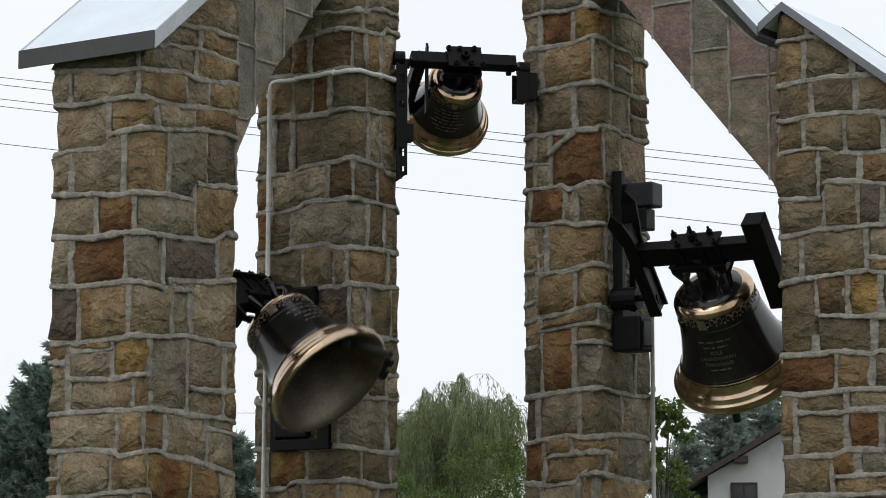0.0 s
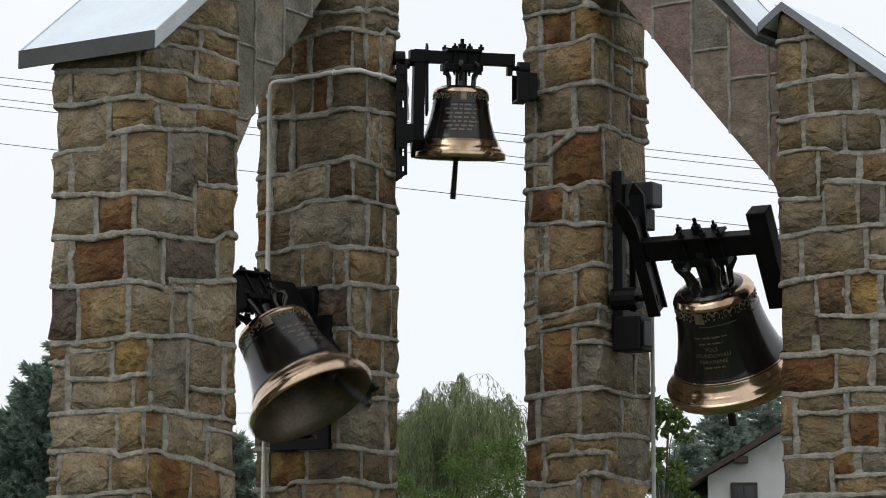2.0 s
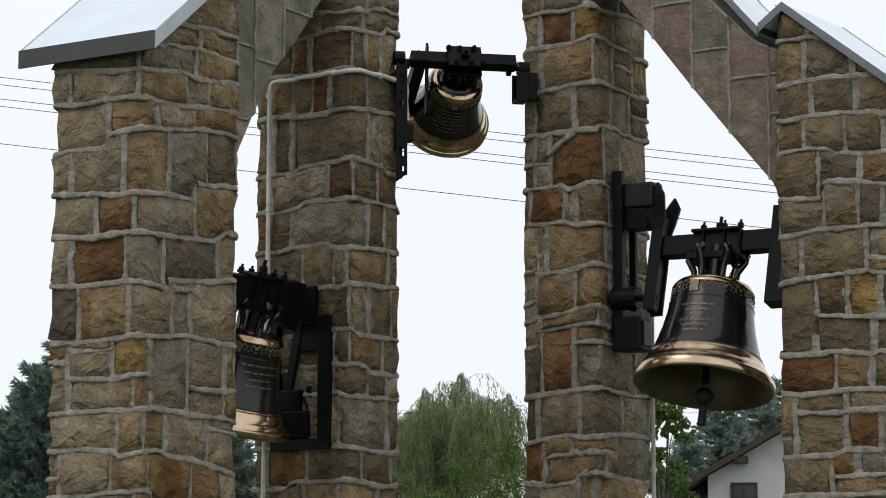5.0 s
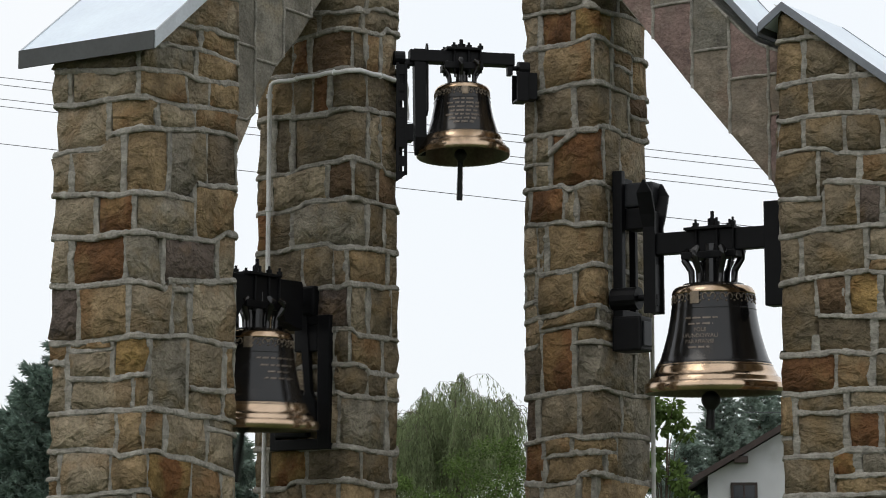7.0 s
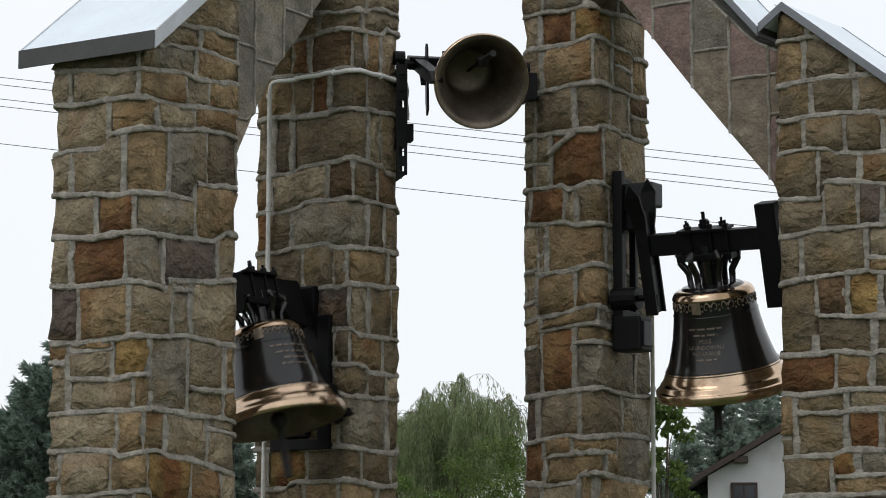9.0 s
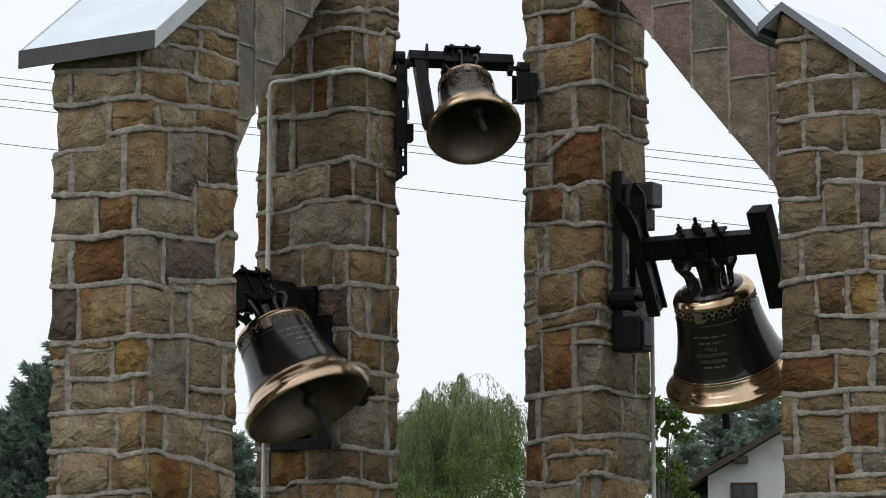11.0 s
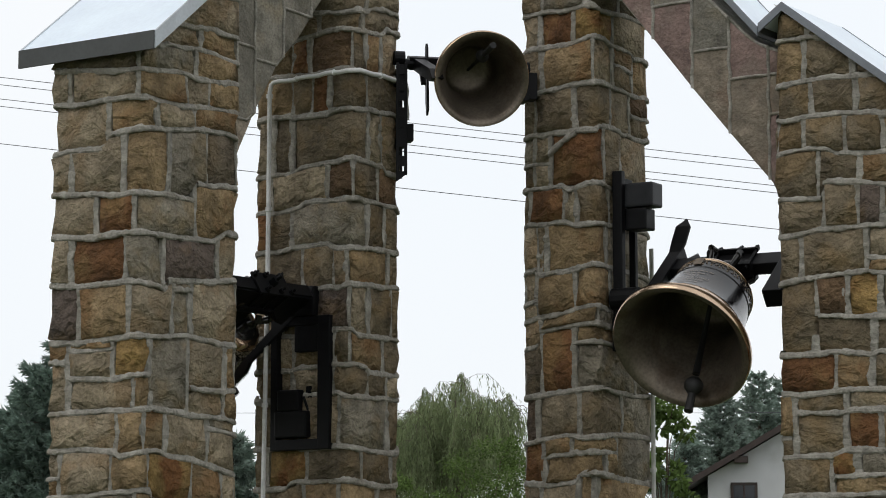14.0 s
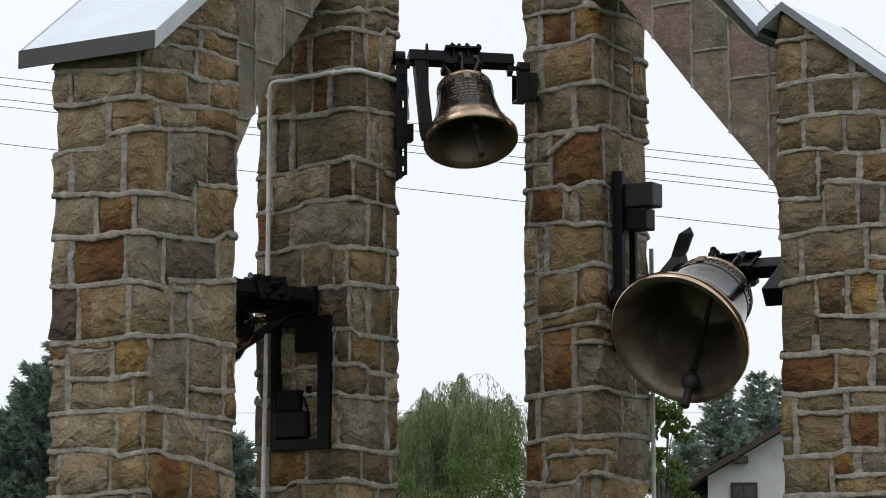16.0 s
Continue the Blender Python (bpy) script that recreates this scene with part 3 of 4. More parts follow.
INNER_4 = FOOT_4.c + B_DIR * 0.79
build_arch(INNER_4 + A_DIR * 0.10, B_DIR, A_DIR, BELLY_3, CROWN_3, 0.40, "kkmn", 8, SLABS_3)


# ------------------------------------------------------------------ the sheet-metal roofs
def build_roof(name, origin, along, across, line, width, label, d=0.085, rim=None):
    """A folded metal roof: sheet on top, deep flashing at its rim. line: (run, height) of its upper face; width: from, to."""
    root = thing(name, Matrix(), label, "metal roof", "roofs of the belfry")
    w0, w1 = width
    m = Matrix(((along.x, across.x, 0, origin.x), (along.y, across.y, 0, origin.y), (0, 0, 1, 0), (0, 0, 0, 1)))
    bm = bmesh.new()
    t = 0.018
    prism(bm, list(line) + [(x, z - t) for x, z in reversed(line)], m @ Matrix.Translation((0, w0, 0)), w1 - w0)
    bmesh.ops.recalc_face_normals(bm, faces=bm.faces)
    part("sheet", bm, ZINC, root, "pale grey zinc sheet")
    for y in (w0 - 0.006, w1 - 0.006):
        bm = bmesh.new()
        prism(bm, [(x, z + 0.004) for x, z in line] + [(x, z - d) for x, z in reversed(line)], m @ Matrix.Translation((0, y, 0)), 0.012)
        bmesh.ops.recalc_face_normals(bm, faces=bm.faces)
        part("flashing", bm, rim or FASCIA, root, "grey folded metal flashing")
    for x, z in (line[0], line[-1]):
        bm = bmesh.new()
        add_box(bm, m @ Matrix.Translation((x, (w0 + w1) / 2, z - d / 2 + 0.002)), 0.012, w1 - w0, d + 0.01)
        part("eave_flashing", bm, EAVE_SHADED, root, "folded metal eave flashing with its shade put into the colour")
    return root


ROOF = "pale zinc sheet roof with grey flashing over a pillar"
build_roof("metal_roof", FOOT_1.c.copy(), A_DIR, B_DIR, [(-0.08, 4.258), (0.84, 4.99)], (-0.155, 0.77), ROOF, 0.085, FASCIA_LIT)
build_roof("metal_roof", INNER_4.copy(), -B_DIR, A_DIR, [(-0.07, 4.515), (0.07, 4.615), (0.90, 3.97)], (-0.035, 0.74), ROOF, 0.046)
build_roof("metal_roof", INNER_4 + A_DIR * 0.10, B_DIR, A_DIR, [(0.13, 4.52), (1.15, 5.66)], (-0.03, 0.48), "pale zinc sheet roof with grey flashing over an arch", 0.046)


# ------------------------------------------------------------------ the bells
# each bell: pivot, heading of its axle, lip radius, depth of the crown below the axle, height of the beam above the axle
BELLS = {
    "low": dict(at=(-1.027, 13.62, 3.063), h=36.4, r=0.355, hang=0.170, beam=0.045, thick=0.14, half=0.34, arm=(0.11, -0.20)),
    "high": dict(at=(0.108, 14.15, 4.465), h=77.4, r=0.270, hang=0.112, beam=0.045, thick=0.072, half=0.30, arm=(0.09, -0.40)),
    "large": dict(at=(1.508, 13.79, 3.101), h=120.6, r=0.392, hang=-0.062, beam=0.297, thick=0.122, half=0.40, arm=(0.49, -0.09)),
}


TALL = 1.58  # height of a bell over its lip radius
BODY = TALL / 1.72


def rest_pose(b):
    return Matrix.Translation(b["at"]) @ pose(0, 0, 0, 0, 0, 90 - b["h"])


def bell_profile(r):
    """Outer skin of a bell from the lip up, radius and height over the lip."""
    pairs = [(0.985, 0.0), (1.0, 0.02), (1.0, 0.13), (0.990, 0.148), (0.965, 0.153), (0.955, 0.165), (0.925, 0.225), (0.917, 0.24), (0.900, 0.245), (0.868, 0.31), (0.842, 0.365), (0.836, 0.385), (0.828, 0.40), (0.795, 0.46), (0.755, 0.56),
             (0.710, 0.72), (0.660, 0.92), (0.625, 1.12), (0.602, 1.28), (0.588, 1.40), (0.578, 1.50), (0.578, 1.515), (0.592, 1.525), (0.592, 1.545), (0.578, 1.58), (0.555, 1.62), (0.515, 1.648), (0.455, 1.662), (0.44, 1.66), (0.43, 1.69), (0.30, 1.705), (0.0, 1.72)]
    return [(a * r, b * r * BODY) for a, b in pairs]


def skin_radius(r, h):
    p = bell_profile(r)
    for (r0, h0), (r1, h1) in zip(p, p[1:]):
        if h0 <= h <= h1 and h1 > h0:
            return r0 + (r1 - r0) * (h - h0) / (h1 - h0)
    return p[0][0]


def curved_bar(bm, r, h, turn, width, height, lip_z, lift=0.003):
    """A small raised bar that follows the bell's skin."""
    n = 6
    rows = []
    for dz in (-height / 2, height / 2):
        row = []
        for k in range(n + 1):
            a = turn + (k / n - 0.5) * width / skin_radius(r, h)
            rr = skin_radius(r, h + dz) + lift
            row.append(bm.verts.new((rr * math.cos(a), rr * math.sin(a), lip_z + h + dz)))
        rows.append(row)
    for k in range(n):
        bm.faces.new((rows[0][k], rows[0][k + 1], rows[1][k + 1], rows[1][k]))


def wrapped_words(words, size, r, h, turn, lip_z, name, root):
    """Raised words bent round the bell."""
    cu = bpy.data.curves.new(name, "FONT")
    cu.body, cu.size, cu.align_x, cu.extrude = words, size, "CENTER", 0.0
    cu.resolution_u = 2
    tmp = bpy.data.objects.new(name, cu)
    scene.collection.objects.link(tmp)
    dg = bpy.context.evaluated_depsgraph_get()
    me = bpy.data.meshes.new_from_object(tmp.evaluated_get(dg))
    bpy.data.objects.remove(tmp)
    for v in me.vertices:
        x, y = v.co.x, v.co.y
        rr = skin_radius(r, h + y) + 0.004
        a = turn + x / rr
        v.co = (rr * math.cos(a), rr * math.sin(a), lip_z + h + y)
    me.materials.clear()
    me.materials.append(LETTER)
    ob = new(name, me)
    ob.parent = root
    return tagged(ob, "pale raised lettering", kind="stuff")


def build_bell(b, label, lines, face, garland, medal):
    """A swinging bell with its headstock. lines: (height over lip, width or words) of the inscription; face: its bearing in degrees."""
    r = b["r"]
    root = thing("church_bell", rest_pose(b), label, "bell", "bells of the belfry")
    crown_z = -b["hang"]
    lip_z = crown_z - TALL * r
    prof = [(a, h + lip_z) for a, h in bell_profile(r)]
    bm = bmesh.new()
    inner = [(0.985, 0.0), (0.955, 0.004), (0.90, 0.03), (0.84, 0.13), (0.78, 0.26), (0.72, 0.42), (0.665, 0.62), (0.61, 0.85), (0.565, 1.12), (0.535, 1.4), (0.50, 1.52), (0.4, 1.6), (0.0, 1.63)]
    add_lathe(bm, [(a * r, h * r * BODY + lip_z) for a, h in reversed(inner)], 72)
    part("inside", bm, INNER_BRONZE, root, "dull brown bronze inside of the bell", smooth=True)
    bm = bmesh.new()
    add_lathe(bm, prof[:13], 72)
    part("lip", bm, GOLD_BRONZE, root, "polished golden bronze lip", smooth=True)
    bm = bmesh.new()
    add_lathe(bm, prof[12:22], 72)
    part("waist", bm, DARK_BRONZE, root, "dark patinated bronze waist", smooth=True)
    bm = bmesh.new()
    add_lathe(bm, prof[21:-4], 72)
    part("shoulder", bm, GOLD_BRONZE, root, "polished golden bronze shoulder", smooth=True)
    bm = bmesh.new()
    add_lathe(bm, prof[-5:], 72)
    part("crown_plate", bm, DARK_BRONZE, root, "dark bronze crown plate", smooth=True)
    for h, w in ((0.385, 0.005), (0.42, 0.004), (1.18, 0.004)):
        bm = bmesh.new()
        rr = skin_radius(r, h * r)
        add_lathe(bm, [(rr + 0.0005, h * r - w + lip_z), (rr + 0.004, h * r + lip_z), (rr - 0.001, h * r + w + lip_z)], 72)
        part("moulding", bm, GOLD_BRONZE if h < 0.4 else DARK_BRONZE, root, smooth=True)
    # garland of raised scrolls and small medallions under the shoulder
    bm = bmesh.new()
    n = 30
    hh = 1.32 * r
    for k in range(n):
        a0 = 2 * math.pi * (k + 0.5) / n
        turn = 1 if k % 2 else -1
        pts, thick = [], []
        for q in range(15):
            w = q / 14
            spin = 5.2 * w
            ang = a0 + (0.085 - 0.06 * w) * math.cos(spin) * turn
            h = hh + r * (0.075 - 0.05 * w) * math.sin(spin) * garland
            rr = skin_radius(r, h) + 0.002
            pts.append((rr * math.cos(ang), rr * math.sin(ang), lip_z + h))
            thick.append(0.0045 - 0.0025 * w)
        add_tube(bm, pts, thick, 5)
        rr = skin_radius(r, hh) + 0.001
        a1 = a0 + math.pi / n
        for dz in (-0.045, 0.03):
            bmesh.ops.create_icosphere(bm, subdivisions=1, radius=0.007 if dz < 0 else 0.005, matrix=Matrix.Translation((rr * math.cos(a1), rr * math.sin(a1), lip_z + hh + dz * r)))
    tagged(part("garland", bm, RELIEF, root, "raised floral garland in worn bronze", smooth=True), kind="stuff")
    for h, w in lines:
        if isinstance(w, str):
            wrapped_words(w, 0.031 * r / 0.392, r, h * r - 0.010, radians(face), lip_z, "inscription", root)
        else:
            bm = bmesh.new()
            x = -w / 2
            while x < w / 2 - 0.01:
                step = random.uniform(0.026, 0.06)
                step = min(step, w / 2 - x)
                curved_bar(bm, r, h * r, radians(face) + (x + step / 2) / skin_radius(r, h * r), step - 0.010, 0.0085, lip_z)
                x += step
            tagged(part("inscription", bm, LETTER, root, "line of worn raised lettering"), kind="stuff")
    # square medallion in the garland
    bm = bmesh.new()
    for lift, side in ((0.006, 0.135), (0.009, 0.095)):
        curved_bar(bm, r, hh, radians(medal), side * r, side * r * 1.25, lip_z, lift)
    part("medallion", bm, RELIEF, root, "small square medallion in worn bronze")
    # crown loops
    top = b["beam"]
    room = top - b["thick"] / 2 - crown_z + 0.01
    for k in range(6):
        a = math.pi * k / 3 + 0.26
        bm = bmesh.new()
        c, s = math.cos(a) * r, math.sin(a) * r
        add_tube(bm, [(c * 0.30, s * 0.30, crown_z - 0.02), (c * 0.31, s * 0.31, crown_z + 0.35 * room), (c * 0.41, s * 0.41, crown_z + 0.72 * room),
                      (c * 0.43, s * 0.43, crown_z + 0.88 * room), (c * 0.34, s * 0.34, crown_z + room)], [0.045 * r, 0.05 * r, 0.055 * r, 0.06 * r, 0.05 * r], 8)
        part("crown_loop", bm, DARK_BRONZE, root, smooth=True)
    bm = bmesh.new()
    add_rod(bm, (0, 0, crown_z - 0.01), (0, 0, top - 0.02), 0.13 * r, 14)
    part("crown_post", bm, DARK_BRONZE, root)
    # headstock
    half, up, down = b["half"], b["arm"][0], b["arm"][1]
    bm = bmesh.new()
    th = b["thick"]
    add_box(bm, Matrix.Translation((0, 0, top)), 2 * half + 0.02, 0.075, th, 0.006)
    part("headstock_beam", bm, BLACK_STEEL, root, "black steel headstock beam")
    bm = bmesh.new()
    add_box(bm, Matrix.Translation((0, 0, top - th / 2 - 0.02)), 0.85 * r, 0.13, 0.04, 0.005)
    part("clamp_plate", bm, BLACK_STEEL, root)
    bm = bmesh.new()
    add_box(bm, Matrix.Translation((0, 0, top + th / 2 + 0.008)), 0.75 * r, 0.14, 0.016, 0.003)
    part("clamp_plate", bm, BLACK_STEEL, root)
    for x, y, tall in ((-0.27, 0.05, 0.11), (-0.16, -0.05, 0.12), (0.0, 0.0, 0.24), (0.10, -0.05, 0.13), (0.17, 0.05, 0.13), (0.30, -0.05, 0.12), (-0.08, 0.05, 0.1)):
        bm = bmesh.new()
        z1 = top + th / 2 + 0.012
        rad = 0.011 if tall < 0.2 else 0.016
        add_rod(bm, (x * r * 1.25, y, top - th / 2 - 0.06), (x * r * 1.25, y, z1 + tall * r), rad * 0.7, 8)
        add_rod(bm, (x * r * 1.25, y, z1), (x * r * 1.25, y, z1 + tall * r * 0.55), rad * 1.6, 6)
        part("bolt", bm, BLACK_STEEL, root)
    return root, lip_z


def add_arm(root, x, up, down, w, d, y=0.0, mat=None, label=""):
    bm = bmesh.new()
    add_box(bm, Matrix.Translation((x, y, (up + down) / 2)), w, d, up - down, 0.006)
    return part("headstock_arm", bm, mat or BLACK_STEEL, root, label)


def add_gudgeon(root, x0, x1, r=0.018):
    bm = bmesh.new()
    add_rod(bm, (x0, 0, 0), (x1, 0, 0), r, 14)
    return part("gudgeon", bm, BLACK_STEEL, root)


def build_clapper(root, b, tail, reach=1.30):
    """The clapper hangs on a pin inside the crown and is a part of its own that swings."""
    r = b["r"]
    pin = thing("clapper", Matrix(), "", "")
    pin.parent = root
    z0 = -b["hang"] - 0.20 * r
    pin.matrix_world = Matrix.Translation((0, 0, z0))
    length = reach * r
    bm = bmesh.new()
    add_tube(bm, [(0, 0, 0), (0, 0, -length * 0.5), (0, 0, -length * 0.88)], [0.03 * r, 0.042 * r, 0.055 * r], 10)
    part("shaft", bm, IRON, pin, smooth=True)
    bm = bmesh.new()
    prof = [(0.0, 0.12), (0.07, 0.11), (0.125, 0.05), (0.14, 0.0), (0.125, -0.06), (0.08, -0.12), (0.055, -0.15), (0.0, -0.155)]
    add_lathe(bm, [(a * r, h * r - length) for a, h in prof], 18)
    part("ball", bm, IRON, pin, smooth=True)
    bm = bmesh.new()
    add_rod(bm, (0, 0, -length - 0.1 * r), (0, 0, -length - tail * r), 0.055 * r, 10, 0.065 * r)
    part("tail", bm, IRON, pin)
    return pin, z0


random.seed(3)
low, _ = build_bell(BELLS["low"], "dark bronze bell with polished lip swinging low between two pillars",
                    [(1.08, 0.26), (0.97, 0.22), (0.87, 0.15), (0.77, 0.19)], -105, 0.9, -150)
add_arm(low, -0.34, 0.11, -0.25, 0.03, 0.10)
bm = bmesh.new()
prism(bm, [(-0.03, 0.05), (0.03, 0.05), (0.022, -0.50), (0.05, -0.56), (0.05, -0.68), (0.025, -0.73), (-0.025, -0.73), (-0.05, -0.68), (-0.05, -0.56), (-0.022, -0.50)], pose(0.42, 0, 0, -6) @ pose(0, 0, 0, 0, 0, 90), 0.03)
bmesh.ops.recalc_face_normals(bm, faces=bm.faces)
low_arm = part("drive_arm", bm, BLACK_STEEL, low, "black steel drive arm")
bm = bmesh.new()
add_box(bm, pose(0, 0, 0, -6) @ Matrix.Translation((0.41, -0.072, -0.70)), 0.04, 0.045, 0.04, 0.004)
part("stop_block", bm, BLACK_STEEL, low_arm)
add_gudgeon(low, -0.48, -0.30)
add_gudgeon(low, 0.34, 0.46)
bm = bmesh.new()
prism(bm, [(-0.33, 0.10), (0.345, 0.10), (0.345, -0.16), (0.20, -0.12), (0.16, -0.05), (-0.16, -0.05), (-0.20, -0.12), (-0.33, -0.16)], Matrix.Translation((0, -0.045, 0)), 0.09)
bmesh.ops.recalc_face_normals(bm, faces=bm.faces)
part("headstock_web", bm, BLACK_STEEL, low, "black steel headstock plate")
low_clapper, low_pin = build_clapper(low, BELLS["low"], 0.90)

high, _ = build_bell(BELLS["high"], "small dark bronze bell with polished lip, highest of three",
                     [(1.13, 0.13), (1.04, 0.20), (0.95, 0.19), (0.86, 0.17), (0.77, 0.22), (0.68, 0.18), (0.60, 0.13)], -101, 1.0, -97)
bm = bmesh.new()
prism(bm, [(-0.03, 0.085), (0.03, 0.085), (0.035, -0.47), (0.005, -0.54), (-0.035, -0.44)], pose(-0.285, 0, 0, 0, 0, 90), -0.065)
bmesh.ops.recalc_face_normals(bm, faces=bm.faces)
part("headstock_arm", bm, BLACK_STEEL, high, "black steel drive arm")
bm = bmesh.new()
prism(bm, [(-0.018, 0.10), (0.0, 0.125), (0.022, 0.10), (0.026, -0.22), (0.012, -0.30), (-0.022, -0.27)], pose(-0.20, 0, 0, 0, 0, 90), 0.012)
bmesh.ops.recalc_face_normals(bm, faces=bm.faces)
high_link = part("hanging_link", bm, BLACK_STEEL, high, "black steel hanging link")
add_arm(high, -0.262, 0.075, -0.27, 0.010, 0.025, 0.035)
bm = bmesh.new()
add_box(bm, pose(-0.235, 0.05, -0.02, 38, 0, 0), 0.03, 0.02, 0.17, 0.003)
part("brace", bm, BLACK_STEEL, high)
add_gudgeon(high, -0.36, -0.25, 0.014)
add_gudgeon(high, 0.29, 0.36, 0.014)
bm = bmesh.new()
add_box(bm, Matrix.Translation((0.285, 0, 0.0)), 0.03, 0.05, 0.09, 0.006)
part("gudgeon_plate", bm, BLACK_STEEL, high)
high_clapper, high_pin = build_clapper(high, BELLS["high"], 0.98)

large, _ = build_bell(BELLS["large"], "large dark bronze bell with floral garland and polished lip",
                      [(1.03, 0.20), (0.945, 0.15), (0.86, "POLE"), (0.775, "UFUNDOWALI"), (0.69, "PARAFIANIE"), (0.61, 0.13)], -83, 1.0, -92)
add_arm(large, 0.390, 0.49, -0.09, 0.115, 0.11)
for x in (-0.37,):
    for side in (-1, 1):
        # a bent flat bar: up along the stem, splayed outwards, with a pointed end
        bm = bmesh.new()
        stations = ((0.046, -0.09, 0.036), (0.046, 0.40, 0.036), (0.062, 0.47, 0.046), (0.105, 0.59, 0.046), (0.112, 0.66, 0.004))
        rings = []
        for y, z, w in stations:
            rings.append([bm.verts.new((x + 0.005 + dx * w, side * (y + dy), z - 0.3 * dy)) for dx, dy in ((-1, 0), (1, 0), (1, 0.014), (-1, 0.014))])
        for a, b in zip(rings, rings[1:]):
            for k in range(4):
                bm.faces.new((a[k], a[(k + 1) % 4], b[(k + 1) % 4], b[k]))
        bm.faces.new(rings[0])
        bm.faces.new(rings[-1])
        bmesh.ops.recalc_face_normals(bm, faces=bm.faces)
        part("headstock_arm", bm, BLACK_STEEL, large, "bent black steel arm with a pointed top")
    bm = bmesh.new()
    add_box(bm, Matrix.Translation((x, 0, 0.20)), 0.045, 0.09, 0.58, 0.004)
    web = part("arm_web", bm, BLACK_STEEL, large, "black steel arm plate")
    bm = bmesh.new()
    add_rod(bm, (x - 0.03, 0, -0.03), (x + 0.03, 0, -0.03), 0.022, 6)
    part("nut", bm, BLACK_STEEL, web)
bm = bmesh.new()
add_box(bm, Matrix.Translation((-0.352, 0.004, 0.05)), 0.012, 0.105, 0.27, 0.004)
part("counter_plate", bm, GREY_STEEL, large, "grey steel counterweight plate")
add_gudgeon(large, -0.56, -0.34)
add_gudgeon(large, 0.34, 0.56)
large_clapper, large_pin = build_clapper(large, BELLS["large"], 0.42, 1.48)


def box_part(name, root, x, y, z, mat=None, label="", bevel=0.005):
    """A bevelled block between the given (from, to) spans."""
    bm = bmesh.new()
    add_box(bm, Matrix.Translation(((x[0] + x[1]) / 2, (y[0] + y[1]) / 2, (z[0] + z[1]) / 2)), x[1] - x[0], y[1] - y[0], z[1] - z[0], bevel)
    return part(name, bm, mat or BLACK_STEEL, root, label)


def rod_part(name, root, a, b, r, seg=14):
    bm = bmesh.new()
    add_rod(bm, a, b, r, seg)
    return part(name, bm, BLACK_STEEL, root)


# fixed brackets on the pillars, each in its own bell's space
fixed_low = thing("bell_bracket", rest_pose(BELLS["low"]) @ Matrix.Translation((0, 0, 0.035)), "black steel bell bracket with a motor on a stone pillar", "bell bracket", "brackets of the bells")
box_part("rail", fixed_low, (0.39, 0.48), (-0.20, -0.115), (-0.86, -0.11))
box_part("rail", fixed_low, (0.40, 0.48), (0.19, 0.235), (-0.86, -0.11))
box_part("cross_bar", fixed_low, (0.395, 0.48), (-0.115, 0.19), (-0.86, -0.80))
box_part("cross_bar", fixed_low, (0.395, 0.48), (-0.115, 0.19), (-0.16, -0.11))
box_part("bearing", fixed_low, (0.385, 0.48), (-0.09, 0.09), (-0.11, 0.06), bevel=0.015)
box_part("bearing_block", fixed_low, (0.398, 0.48), (-0.11, 0.06), (-0.31, -0.16), bevel=0.008)
box_part("cover_panel", fixed_low, (0.43, 0.48), (-0.115, 0.0), (-0.80, -0.50), bevel=0.006)
mb = box_part("motor_box", fixed_low, (0.386, 0.49), (-0.04, 0.20), (-0.79, -0.64), label="black motor housing", bevel=0.012)
box_part("motor_cover", mb, (0.388, 0.48), (0.02, 0.18), (-0.64, -0.52), bevel=0.012)
rod_part("motor_cable", mb, (0.41, 0.0, -0.56), (0.43, -0.03, -0.66), 0.008, 8)

fixed_large = thing("bell_bracket", rest_pose(BELLS["large"]), "black steel bell bracket with motor boxes on a stone pillar", "bell bracket", "brackets of the bells")
box_part("rail", fixed_large, (-0.62, -0.56), (-0.01, 0.035), (-0.29, 0.74))
box_part("rail", fixed_large, (-0.62, -0.58), (0.20, 0.235), (-0.20, 0.66))
box_part("back_plate", fixed_large, (-0.64, -0.615), (0.03, 0.24), (0.46, 0.72))
box_part("cross_bar", fixed_large, (-0.62, -0.56), (0.03, 0.24), (-0.12, -0.06))
box_part("upper_box", fixed_large, (-0.57, -0.385), (0.03, 0.17), (0.53, 0.67), GREY_STEEL, "dark grey switch box", 0.012)
box_part("lower_box", fixed_large, (-0.57, -0.43), (0.04, 0.16), (0.40, 0.525), BLACK_STEEL, bevel=0.01)
rod_part("bearing", fixed_large, (-0.62, 0.0, 0.0), (-0.46, 0.0, 0.0), 0.065)
mb = box_part("motor_box", fixed_large, (-0.62, -0.44), (-0.03, 0.13), (-0.30, -0.10), label="black motor housing", bevel=0.014)
box_part("motor_cover", mb, (-0.445, -0.43), (0.0, 0.10), (-0.27, -0.13), GREY_STEEL, bevel=0.004)

